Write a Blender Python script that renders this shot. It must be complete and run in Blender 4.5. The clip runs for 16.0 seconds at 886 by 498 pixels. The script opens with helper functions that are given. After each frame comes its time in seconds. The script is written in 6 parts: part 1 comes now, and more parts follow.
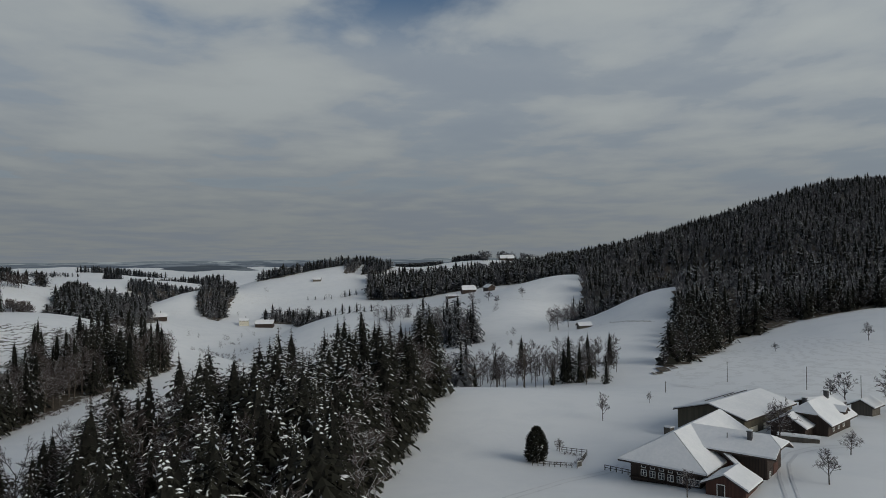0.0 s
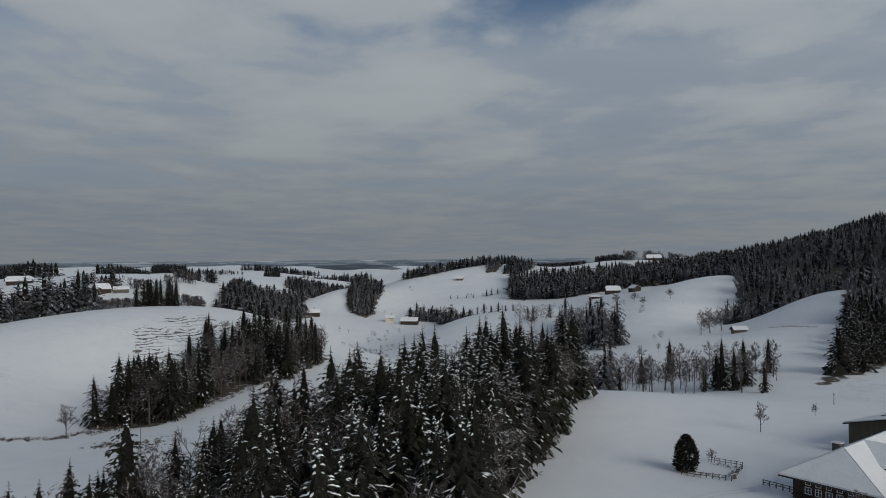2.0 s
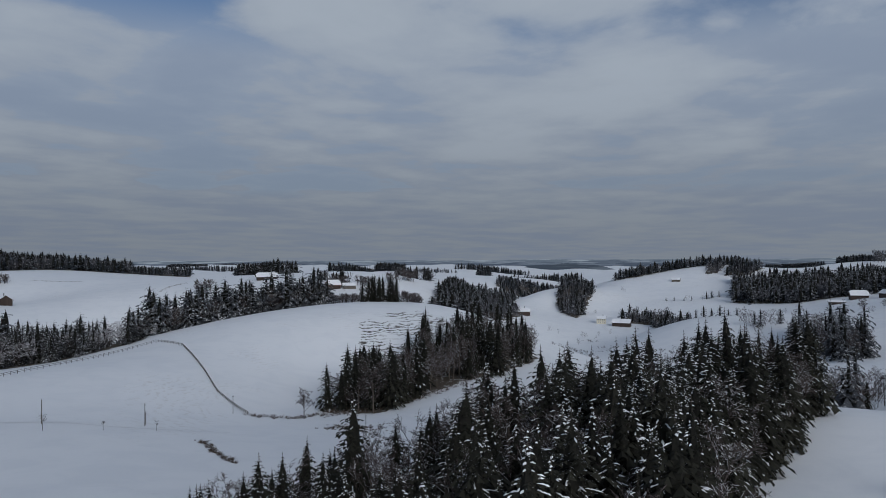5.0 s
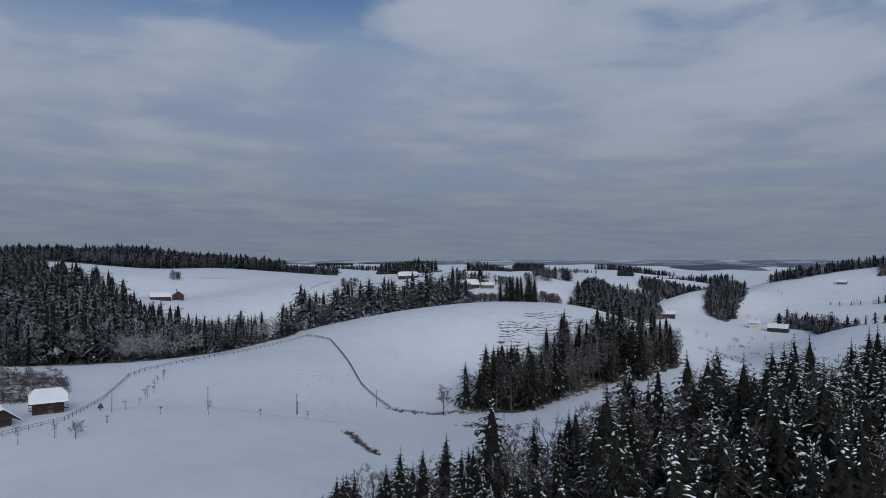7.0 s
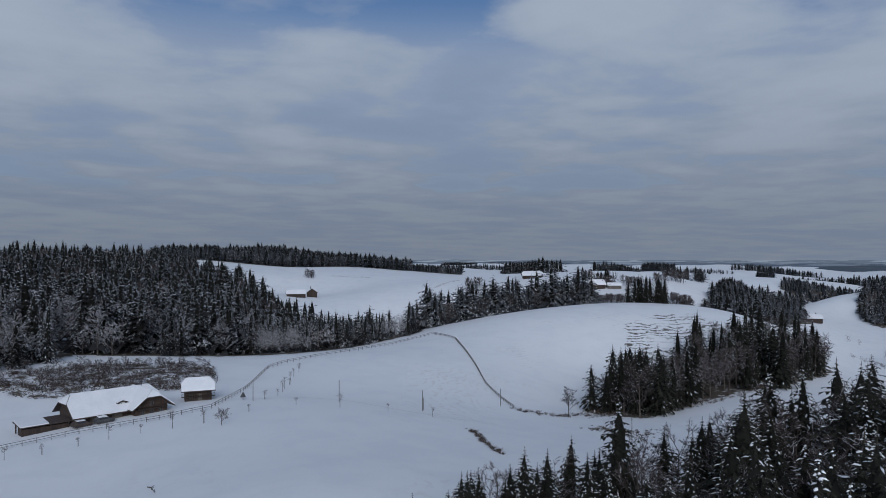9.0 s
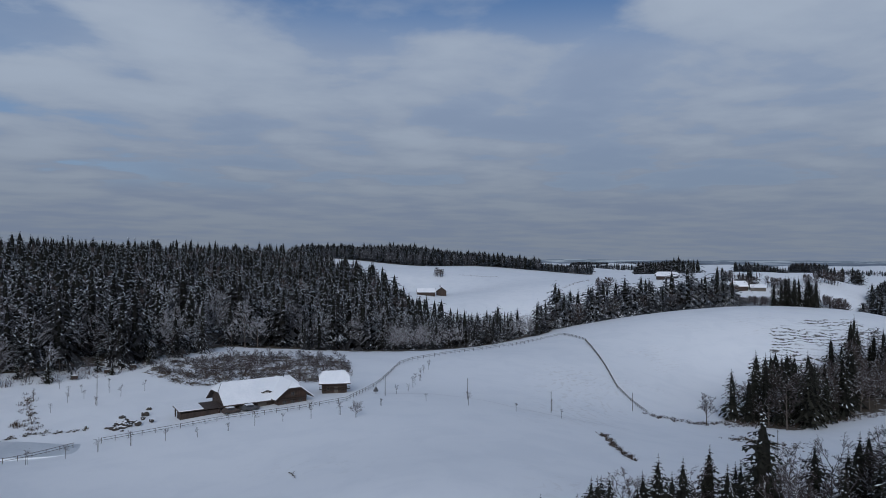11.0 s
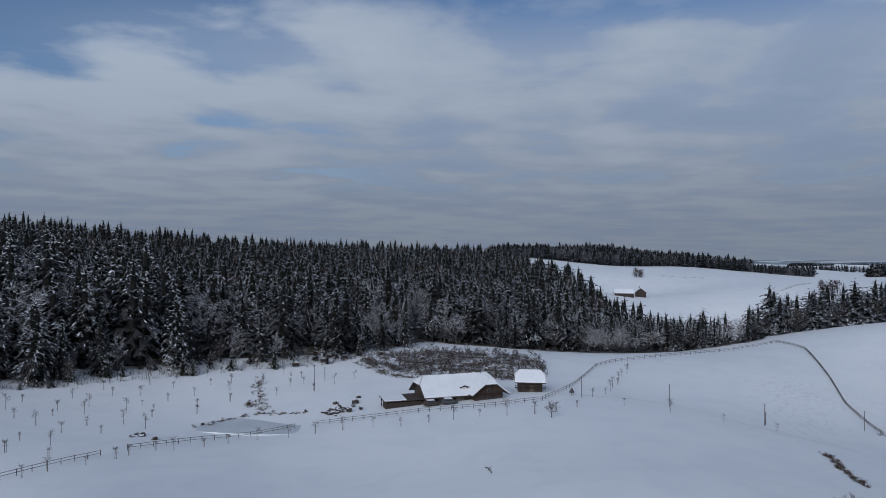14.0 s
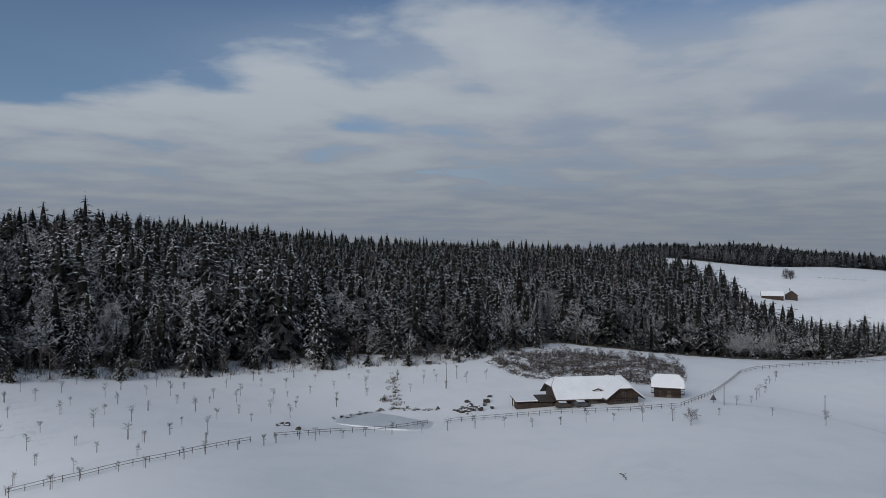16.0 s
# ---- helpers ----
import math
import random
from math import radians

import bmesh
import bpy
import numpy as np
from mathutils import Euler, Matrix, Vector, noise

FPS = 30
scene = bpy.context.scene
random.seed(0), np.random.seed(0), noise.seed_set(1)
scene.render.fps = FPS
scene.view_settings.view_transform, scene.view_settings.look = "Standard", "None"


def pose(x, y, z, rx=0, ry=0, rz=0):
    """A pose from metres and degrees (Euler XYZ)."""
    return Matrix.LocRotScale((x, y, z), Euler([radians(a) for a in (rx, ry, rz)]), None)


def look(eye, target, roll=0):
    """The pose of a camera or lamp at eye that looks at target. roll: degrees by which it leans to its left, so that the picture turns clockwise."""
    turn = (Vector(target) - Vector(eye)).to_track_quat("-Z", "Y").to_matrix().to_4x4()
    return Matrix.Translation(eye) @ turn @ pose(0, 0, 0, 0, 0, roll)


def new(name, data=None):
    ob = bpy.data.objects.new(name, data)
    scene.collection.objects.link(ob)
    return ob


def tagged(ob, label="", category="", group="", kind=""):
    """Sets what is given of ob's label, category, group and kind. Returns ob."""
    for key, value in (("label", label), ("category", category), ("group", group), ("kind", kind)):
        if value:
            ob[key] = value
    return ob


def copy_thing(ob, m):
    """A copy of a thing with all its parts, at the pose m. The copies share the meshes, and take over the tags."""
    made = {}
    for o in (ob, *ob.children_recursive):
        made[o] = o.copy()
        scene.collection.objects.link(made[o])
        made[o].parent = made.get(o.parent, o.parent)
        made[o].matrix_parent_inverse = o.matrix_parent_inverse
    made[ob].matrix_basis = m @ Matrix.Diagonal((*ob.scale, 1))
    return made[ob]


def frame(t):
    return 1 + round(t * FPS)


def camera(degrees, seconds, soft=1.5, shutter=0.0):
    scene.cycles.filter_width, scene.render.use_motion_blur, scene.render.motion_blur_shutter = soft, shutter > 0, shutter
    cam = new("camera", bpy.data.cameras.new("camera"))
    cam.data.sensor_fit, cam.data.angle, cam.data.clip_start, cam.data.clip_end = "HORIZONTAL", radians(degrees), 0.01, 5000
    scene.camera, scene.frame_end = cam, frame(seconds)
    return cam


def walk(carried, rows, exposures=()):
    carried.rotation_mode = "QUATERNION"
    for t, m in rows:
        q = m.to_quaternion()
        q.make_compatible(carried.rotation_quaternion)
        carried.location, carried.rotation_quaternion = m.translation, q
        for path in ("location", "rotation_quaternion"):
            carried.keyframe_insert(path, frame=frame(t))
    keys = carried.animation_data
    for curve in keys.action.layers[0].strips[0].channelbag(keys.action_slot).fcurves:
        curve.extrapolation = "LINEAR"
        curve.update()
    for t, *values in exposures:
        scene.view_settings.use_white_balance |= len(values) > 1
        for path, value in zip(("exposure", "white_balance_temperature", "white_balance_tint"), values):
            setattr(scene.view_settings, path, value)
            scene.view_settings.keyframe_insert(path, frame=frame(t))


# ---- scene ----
# ---------- camera ----------
cam = camera(64.76, 16.0, 0.5)
EYE = (0.0, 0.0, 40.0)
TURN = [(0, 0.00, 0.65, 0.60), (0.5, 2.88, 0.67, 0.60), (1, 5.76, 0.69, 0.53), (1.5, 8.66, 0.71, 0.51), (2, 11.56, 0.72, 0.50),
        (2.5, 14.47, 0.75, 0.46), (3, 17.34, 0.76, 0.44), (3.5, 20.16, 0.77, 0.41), (4, 22.99, 0.78, 0.37), (6.5, 37.14, 0.82, 0.14),
        (7, 39.94, 0.82, 0.12), (7.5, 42.61, 0.80, 0.06), (8, 45.11, 0.77, 0.01), (8.5, 47.57, 0.78, -0.00), (11, 60.57, 0.72, -0.20),
        (11.5, 63.24, 0.70, -0.30), (12, 65.91, 0.68, -0.34), (12.5, 68.57, 0.66, -0.33), (13, 71.20, 0.64, -0.35), (13.5, 73.83, 0.62, -0.38),
        (14, 76.50, 0.60, -0.39), (14.5, 79.16, 0.58, -0.40), (15, 81.84, 0.56, -0.37), (15.5, 84.50, 0.55, -0.41), (16, 87.20, 0.52, -0.39)]
walk(cam, [(t, pose(*EYE, 90 + p, r, a)) for t, a, p, r in TURN],
     [(0.0, -0.05, 6850, 6), (4.0, 0.0, 6250, 9), (7.0, 0.05, 5870, 11), (12.0, 0.12, 5750, 11), (14.0, 0.16, 5800, 11), (16.0, 0.20, 6350, 10)])

# ---------- sky and sun ----------
SUN_DIR = Vector((0.72, -0.55, 0.42)).normalized()
sun = new("sun", bpy.data.lights.new("sun", "SUN"))
sun.data.energy, sun.data.angle, sun.data.color = 1.7, radians(34), (1.0, 0.95, 0.88)
sun.matrix_world = look(SUN_DIR * 100, (0, 0, 0))

world = bpy.data.worlds.new("winter_sky")
scene.world = world
world.use_nodes = True


class Nodes:
    """Short way to write node trees."""

    def __init__(self, tree):
        self.tree = tree
        tree.nodes.clear()

    def __call__(self, kind, inputs=None, **props):
        node = self.tree.nodes.new(kind)
        for key, value in props.items():
            setattr(node, key, value)
        for key, value in (inputs or {}).items():
            socket = node.inputs[key]
            if isinstance(value, bpy.types.NodeSocket):
                self.tree.links.new(value, socket)
            else:
                socket.default_value = value
        return node

    def math(self, op, a, b=0.0, c=0.0, clamp=False):
        return self("ShaderNodeMath", {0: a, 1: b, 2: c}, operation=op, use_clamp=clamp).outputs[0]

    def mix(self, fac, a, b, blend="MIX"):
        n = self("ShaderNodeMix", {0: fac, 6: a, 7: b}, data_type="RGBA", blend_type=blend)
        return n.outputs[2]

    def noise(self, vector, scale, detail=4.0, rough=0.55, distortion=0.0):
        return self("ShaderNodeTexNoise", {"Vector": vector, "Scale": scale, "Detail": detail, "Roughness": rough,
                                           "Distortion": distortion}).outputs["Fac"]

    def ramp(self, fac, lo, hi, a=0.0, b=1.0):
        return self("ShaderNodeMapRange", {0: fac, 1: lo, 2: hi, 3: a, 4: b}, interpolation_type="SMOOTHSTEP").outputs[0]


def make_sky():
    n = Nodes(world.node_tree)
    way = n("ShaderNodeTexCoord").outputs["Generated"]
    xyz = n("ShaderNodeSeparateXYZ", {0: way})
    x, y, z = xyz.outputs
    up = n.math("MAXIMUM", z, 0.0)
    flat = n.math("ADD", up, 0.065)
    # the cloud sheet lies flat high above, so it closes up towards the horizon
    sheet = n("ShaderNodeCombineXYZ", {0: n.math("DIVIDE", x, flat), 1: n.math("DIVIDE", y, flat), 2: 0.0}).outputs[0]
    turned = n("ShaderNodeMapping", {0: sheet, 1: (5.3, 0.4, 0.0), 2: (0, 0, radians(8)), 3: (0.78, 0.70, 1.0)}).outputs[0]
    big = n.noise(turned, 0.55, 3.0, 0.5, 0.0)
    fine = n.noise(turned, 2.1, 6.0, 0.52, 0.15)
    body = n.math("ADD", n.math("MULTIPLY", big, 0.5), n.math("MULTIPLY", fine, 0.5))
    # breaks in the cover open high up, most of all towards the south-west
    west = n.ramp(n.math("MULTIPLY_ADD", x, -0.87, n.math("MULTIPLY", y, -0.5)), 0.74, 1.0)
    opening = n.math("MULTIPLY", n.ramp(up, 0.11, 0.30), n.math("ADD", n.math("MULTIPLY", west, 0.25), 0.02))
    opening = n.math("ADD", opening, n.math("MULTIPLY", n.ramp(up, 0.27, 0.42), 0.09))
    cover = n.ramp(n.math("SUBTRACT", body, opening), 0.33, 0.49)
    veil = n.math("MULTIPLY", n.math("SUBTRACT", 0.90, n.math("MULTIPLY", west, 0.85)), n.ramp(up, 0.26, 0.36, 1.0, 0.0))
    cover = n.math("MAXIMUM", n.math("MAXIMUM", cover, veil), n.ramp(up, 0.08, 0.17, 1.0, 0.0))
    sky = n("ShaderNodeTexSky", sky_type="NISHITA", sun_disc=False, sun_elevation=math.asin(SUN_DIR.z),
            sun_rotation=math.atan2(SUN_DIR.x, SUN_DIR.y), altitude=800.0, air_density=1.0, dust_density=0.3, ozone_density=3.0)
    blue = n("ShaderNodeVectorMath", {0: sky.outputs[0], 3: 0.06}, operation="SCALE").outputs[0]
    # cloud brightness: darkest low over the land, brighter overhead and towards the sun
    toward = n("ShaderNodeVectorMath", {0: way, 1: tuple(SUN_DIR)}, operation="DOT_PRODUCT").outputs["Value"]
    glow = n.math("MULTIPLY", n.ramp(toward, -0.9, 0.9), 0.07)
    relief = n.math("MULTIPLY", n.ramp(body, 0.38, 0.64), n.ramp(up, 0.0, 0.2, 0.015, 0.078))
    light = n.math("ADD", n.math("ADD", 0.203, glow), relief)
    light = n.math("ADD", light, n.math("MULTIPLY", n.ramp(up, 0.0, 0.32), 0.10))
    grey = n.mix(n.ramp(body, 0.38, 0.60), (0.83, 0.955, 1.16, 1), (0.91, 1.0, 1.10, 1))
    cloud = n("ShaderNodeVectorMath", {0: grey, 3: light}, operation="SCALE").outputs[0]
    colour = n.mix(cover, blue, cloud)
    back = n("ShaderNodeBackground", {0: colour, 1: 1.0})
    n("ShaderNodeOutputWorld", {0: back.outputs[0]})


make_sky()


# ---------- materials ----------
def material(name, build):
    m = bpy.data.materials.new(name)
    m.use_nodes = True
    n = Nodes(m.node_tree)
    coord = n("ShaderNodeTexCoord").outputs["Object"]
    place = n("ShaderNodeNewGeometry").outputs["Position"]
    colour, rough, height, strength = build(n, coord, place)
    bsdf = n("ShaderNodeBsdfPrincipled", {"Base Color": colour, "Roughness": rough})
    if height is None:
        bsdf.inputs["Specular IOR Level"].default_value = strength
    if height is not None:
        bump = n("ShaderNodeBump", {"Height": height, "Strength": strength, "Distance": 0.2})
        n.tree.links.new(bump.outputs[0], bsdf.inputs["Normal"])
    n("ShaderNodeOutputMaterial", {0: bsdf.outputs[0]})
    return m


def snow_ground(n, coord, place):
    drift = n.noise(place, 0.018, 5, 0.55)
    soft = n.noise(place, 0.10, 4, 0.55)
    grain = n.noise(place, 0.9, 5, 0.65)
    colour = n.mix(drift, (0.72, 0.745, 0.775, 1), (0.83, 0.84, 0.85, 1))
    colour = n.mix(n.math("MULTIPLY", n.ramp(n.noise(place, 0.09, 5, 0.6, 0.6), 0.42, 0.68), 0.3), colour, (0.64, 0.67, 0.71, 1))
    # cattle paths: small steps along the contour where the slope is steep
    high = n("ShaderNodeSeparateXYZ", {0: place}).outputs[2]
    tilt = n("ShaderNodeSeparateXYZ", {0: n("ShaderNodeNewGeometry").outputs["True Normal"]}).outputs[2]
    steep = n.math("MULTIPLY", n.ramp(tilt, 0.996, 0.980), n.ramp(n.noise(place, 0.014, 3, 0.5), 0.50, 0.60))
    wobble = n.math("MULTIPLY", n.noise(place, 0.16, 5, 0.65), 2.4)
    step = n.math("PINGPONG", n.math("ADD", high, wobble), 0.32)
    step = n.ramp(step, 0.03, 0.28)
    grass = n.math("MULTIPLY", n.math("MULTIPLY", steep, n.ramp(step, 0.30, 0.02)), n.ramp(n.noise(place, 0.5, 5, 0.7), 0.42, 0.60))
    colour = n.mix(n.math("MULTIPLY", grass, 0.25), colour, (0.30, 0.25, 0.18, 1))
    height = n.math("ADD", n.math("MULTIPLY", soft, 1.4), n.math("MULTIPLY", grain, 0.28))
    height = n.math("ADD", height, n.math("MULTIPLY", n.math("MULTIPLY", step, steep), 0.3))
    return colour, 0.62, height, 0.5


def terraced(period, amount):
    """Steep pasture where dry grass shows along the edges of cattle paths."""
    def build(n, coord, place):
        drift = n.noise(place, 0.018, 5, 0.55)
        colour = n.mix(drift, (0.72, 0.745, 0.775, 1), (0.83, 0.84, 0.85, 1))
        high = n("ShaderNodeSeparateXYZ", {0: place}).outputs[2]
        wobble = n.math("MULTIPLY", n.noise(place, 0.11, 5, 0.65), 4.2 * period)
        step = n.math("PINGPONG", n.math("ADD", high, wobble), period / 2)
        line = n.ramp(n.math("ADD", step, n.math("MULTIPLY", n.noise(place, 0.3, 4, 0.6), 0.3 * period)), 0.40 * period, 0.22 * period)
        where = n.math("MULTIPLY", n.ramp(n.noise(place, 0.055, 3, 0.5), 0.33, 0.45), n.ramp(n.noise(place, 0.4, 5, 0.7), 0.36, 0.47))
        grass = n.math("MULTIPLY", n.math("MULTIPLY", line, where), amount)
        tint = n.mix(n.noise(place, 1.5, 4, 0.6), (0.03, 0.026, 0.02, 1), (0.10, 0.085, 0.06, 1))
        height = n.math("ADD", n.math("MULTIPLY", n.noise(place, 0.9, 5, 0.65), 0.3), n.math("MULTIPLY", n.ramp(step, 0.0, 0.4 * period), 1.3 * amount))
        return n.mix(grass, colour, tint), 0.62, height, 0.5
    return build


def forest_floor(n, coord, place):
    f = n.noise(place, 0.35, 6, 0.65)
    g = n.noise(place, 2.5, 4, 0.6)
    litter = n.mix(g, (0.035, 0.027, 0.020, 1), (0.11, 0.085, 0.06, 1))
    return n.mix(n.ramp(f, 0.55, 0.66), litter, (0.72, 0.74, 0.76, 1)), 0.85, f, 0.6


def snow_patches(n, place):
    f = n.math("ADD", n.math("MULTIPLY", n.noise(place, 0.22, 6, 0.7), 0.6), n.math("MULTIPLY", n.noise(place, 1.3, 4, 0.65), 0.4))
    earth = n.mix(n.noise(place, 2.5, 4, 0.6), (0.040, 0.030, 0.020, 1), (0.14, 0.11, 0.07, 1))
    return n.mix(n.ramp(f, 0.47, 0.53), earth, (0.74, 0.76, 0.79, 1)), 0.85, f, 0.6


def plain(a, b, scale=3.0, rough=0.8, bump=0.2, lift=6.0):
    def build(n, coord, place):
        f = n.noise(coord, scale, 5, 0.6)
        g = n.noise(coord, scale * lift, 4, 0.6)
        f2 = n.math("ADD", n.math("MULTIPLY", f, 0.65), n.math("MULTIPLY", g, 0.35))
        return n.mix(n.ramp(f2, 0.3, 0.7), (*a, 1), (*b, 1)), rough, f2, bump
    return build


def varied(a, b, rough=0.85, gloss=0.08):
    """Foliage: each plant has a shade of its own, each spray a little of its own too."""
    def build(n, coord, place):
        info = n("ShaderNodeObjectInfo").outputs["Random"]
        isle = n("ShaderNodeNewGeometry").outputs["Random Per Island"]
        f = n.math("ADD", n.math("MULTIPLY", info, 0.5), n.math("MULTIPLY", isle, 0.5))
        return n.mix(f, (*a, 1), (*b, 1)), rough, None, gloss
    return build


def snowy(a, b, load, grain, own=0.0):
    """Needles with snow caught on their upper sides, more on some trees than on others."""
    def build(n, coord, place):
        info = n("ShaderNodeObjectInfo").outputs["Random"]
        geo = n("ShaderNodeNewGeometry")
        isle = geo.outputs["Random Per Island"]
        up = n("ShaderNodeSeparateXYZ", {0: geo.outputs["True Normal"]}).outputs[2]
        shade = n.math("ADD", n.math("MULTIPLY", info, 0.5), n.math("MULTIPLY", isle, 0.5))
        speck = n.noise(place, grain, 4, 0.75)
        stand = n.math("SUBTRACT", n.noise(place, 0.11, 2, 0.5), 0.5)
        mask = n.math("ADD", speck, n.math("MULTIPLY", stand, 0.42))
        mask = n.math("ADD", mask, n.math("MULTIPLY", n.math("SUBTRACT", info, 0.5), own))
        mask = n.math("MULTIPLY", n.ramp(mask, 0.60 - load, 0.68 - load), n.ramp(up, 0.1, 0.5))
        needle = n.mix(shade, (*a, 1), (*b, 1))
        return n.mix(mask, needle, (0.74, 0.77, 0.81, 1)), 0.8, None, 0.08
    return build


def planks(a, b, width=0.22, rough=0.8):
    def build(n, coord, place):
        xyz = n("ShaderNodeSeparateXYZ", {0: coord})
        along = n.math("ADD", xyz.outputs[0], xyz.outputs[1])
        cell = n.math("DIVIDE", along, width)
        pick = n("ShaderNodeTexWhiteNoise", {"W": n.math("FLOOR", cell)}, noise_dimensions="1D").outputs["Value"]
        gap = n.ramp(n.math("ABSOLUTE", n.math("SUBTRACT", n.math("FRACT", cell), 0.5)), 0.42, 0.5)
        grain = n.noise(n("ShaderNodeMapping", {0: coord, 3: (6, 6, 0.6)}).outputs[0], 2.0, 5, 0.65)
        f = n.math("ADD", n.math("MULTIPLY", pick, 0.55), n.math("MULTIPLY", grain, 0.45))
        colour = n.mix(f, (*a, 1), (*b, 1))
        return colour, rough, n.math("SUBTRACT", grain, gap), 0.5
    return build


SNOW = material("snow_cover", snow_ground)
FLOOR = material("forest_floor", forest_floor)
BANK_SOIL = material("snow_patched_earth", lambda n, c, p: snow_patches(n, p))
TERRACE = material("terraced_pasture", terraced(1.0, 1.0))
FINE_TERRACE = material("finely_terraced_pasture", terraced(0.6, 0.12))
PACKED = material("packed_snow", plain((0.60, 0.62, 0.65), (0.74, 0.75, 0.77), 0.6, 0.55, 0.4))
ROOF_SNOW = material("roof_snow", plain((0.69, 0.71, 0.74), (0.79, 0.80, 0.82), 0.25, 0.6, 0.25, 8))
SPRAY_SNOW = material("branch_snow", varied((0.62, 0.65, 0.70), (0.84, 0.86, 0.88), 0.7))
NEEDLE = material("fir_needles", snowy((0.011, 0.011, 0.009), (0.034, 0.034, 0.026), -0.06, 2.8, 0.12))
# far needles: frost and the haze of the air, both put into the colour
NEEDLE_FAR = material("frost_and_haze_needles", snowy((0.030, 0.033, 0.038), (0.080, 0.085, 0.095), 0.03, 1.2))
# farthest needles: distance haze put into the base colour as blue-grey
NEEDLE_HAZED = material("haze_paled_needles", snowy((0.034, 0.041, 0.052), (0.066, 0.076, 0.092), -0.06, 0.8))
NEEDLE_LADEN = material("snow_laden_needles", snowy((0.016, 0.016, 0.017), (0.048, 0.048, 0.050), 0.02, 2.2))
# crown cores: shade between the boughs painted as near-black needles
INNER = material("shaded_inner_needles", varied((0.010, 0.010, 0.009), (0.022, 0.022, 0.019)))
BARK = material("bark", plain((0.045, 0.036, 0.030), (0.10, 0.085, 0.07), 2.0, 0.9, 0.5))
TWIG = material("bare_twigs", varied((0.036, 0.029, 0.029), (0.098, 0.082, 0.080)))
# far twigs: greyed in their colour to stand for haze
FAR_TWIG = material("far_haze_grey_twigs", varied((0.062, 0.063, 0.071), (0.140, 0.140, 0.152)))
FROST = material("rimed_twigs", varied((0.26, 0.26, 0.285), (0.58, 0.585, 0.61)))
BRUSH = material("brown_brush", varied((0.030, 0.021, 0.017), (0.105, 0.074, 0.056)))
STRAW = material("dry_grass", varied((0.10, 0.085, 0.055), (0.26, 0.22, 0.14)))
DARK_WOOD = material("sun_burnt_timber", planks((0.018, 0.012, 0.010), (0.060, 0.038, 0.028)))
RED_WOOD = material("red_brown_timber", planks((0.055, 0.022, 0.016), (0.11, 0.048, 0.033)))
BROWN_WOOD = material("brown_timber", planks((0.032, 0.019, 0.014), (0.080, 0.048, 0.034)))
GREY_WOOD = material("weathered_timber", planks((0.075, 0.066, 0.056), (0.15, 0.132, 0.11)))
TAN_WALL = material("tan_barn_boarding", planks((0.075, 0.066, 0.046), (0.13, 0.114, 0.08), 0.5))
TILE = material("roof_tile_edge", plain((0.030, 0.024, 0.022), (0.07, 0.05, 0.042), 3.0, 0.85, 0.4))
RED_TILE = material("red_roof_tile", plain((0.16, 0.06, 0.04), (0.28, 0.12, 0.08), 1.0, 0.85, 0.4))
PLASTER = material("pale_plaster", plain((0.50, 0.47, 0.38), (0.62, 0.58, 0.47), 0.8, 0.85, 0.2))
WHITE = material("white_paint", plain((0.62, 0.62, 0.60), (0.78, 0.78, 0.76), 4.0, 0.5, 0.1))
GLASS = material("dark_window_glass", plain((0.02, 0.024, 0.03), (0.04, 0.046, 0.055), 1.0, 0.08, 0.0))
STONE = material("field_stone", plain((0.018, 0.015, 0.013), (0.06, 0.05, 0.043), 0.8, 0.85, 0.6))
ICE = material("pond_ice", plain((0.52, 0.56, 0.60), (0.66, 0.69, 0.72), 0.12, 0.3, 0.1))
METAL = material("dark_metal", plain((0.03, 0.03, 0.032), (0.07, 0.07, 0.075), 3.0, 0.5, 0.1))
POLE_WOOD = material("pole_wood", plain((0.05, 0.043, 0.036), (0.11, 0.095, 0.08), 2.0, 0.85, 0.3))

# ---------- land ----------
# rounded rises and hollows that add up to the land: x, y, radius, height
LOW_MEADOWS = [(-46, -2, 31, -4.3), (51, 3, 39, -2.1), (14, -50, 35, -1.2), (24, 47, 36, -2.1), (-31, 46, 30, -2.1),
    (-76, 40, 30, 9.5), (-49, 73, 30, -5.4), (40, 79, 35, -0.3), (-55, -70, 36, -0.7), (-93, -28, 30, 6.3),
    (-25, 98, 30, 4.9), (-101, 9, 30, -6.8), (83, 97, 30, 5.5), (102, 77, 31, -10.0), (-13, -130, 59, -2.6),
    (-121, -50, 34, -0.7), (9, 134, 40, -5.1), (-98, -92, 30, -14.8), (-87, 103, 30, 2.2), (-138, 1, 30, 2.5),
    (69, 123, 68, 3.5), (-144, 75, 30, 6.3), (-165, -10, 41, -6.6)]
KNOLLS = [(-126, -115, 37, 12.1), (142, 95, 46, -2.4), (160, -62, 74, -0.9), (-86, 149, 47, -6.8), (-158, 88, 41, -7.9),
    (1, 182, 33, 9.0), (-216, 14, 57, 3.8), (-198, -88, 59, 0.7), (-146, 168, 30, -7.2), (-191, 124, 53, 6.8),
    (37, 247, 73, -8.5), (186, 171, 54, -15.3), (-260, -76, 84, -4.1), (-163, 226, 36, -14.5), (203, 212, 93, 7.3),
    (21, 304, 78, -3.0), (-268, -155, 76, 9.4), (-266, 161, 88, -6.5), (33, 335, 45, 12.0), (-335, 68, 62, 9.4),
    (108, 341, 61, -14.4), (-228, 276, 89, 15.0), (-281, -236, 100, 2.6)]
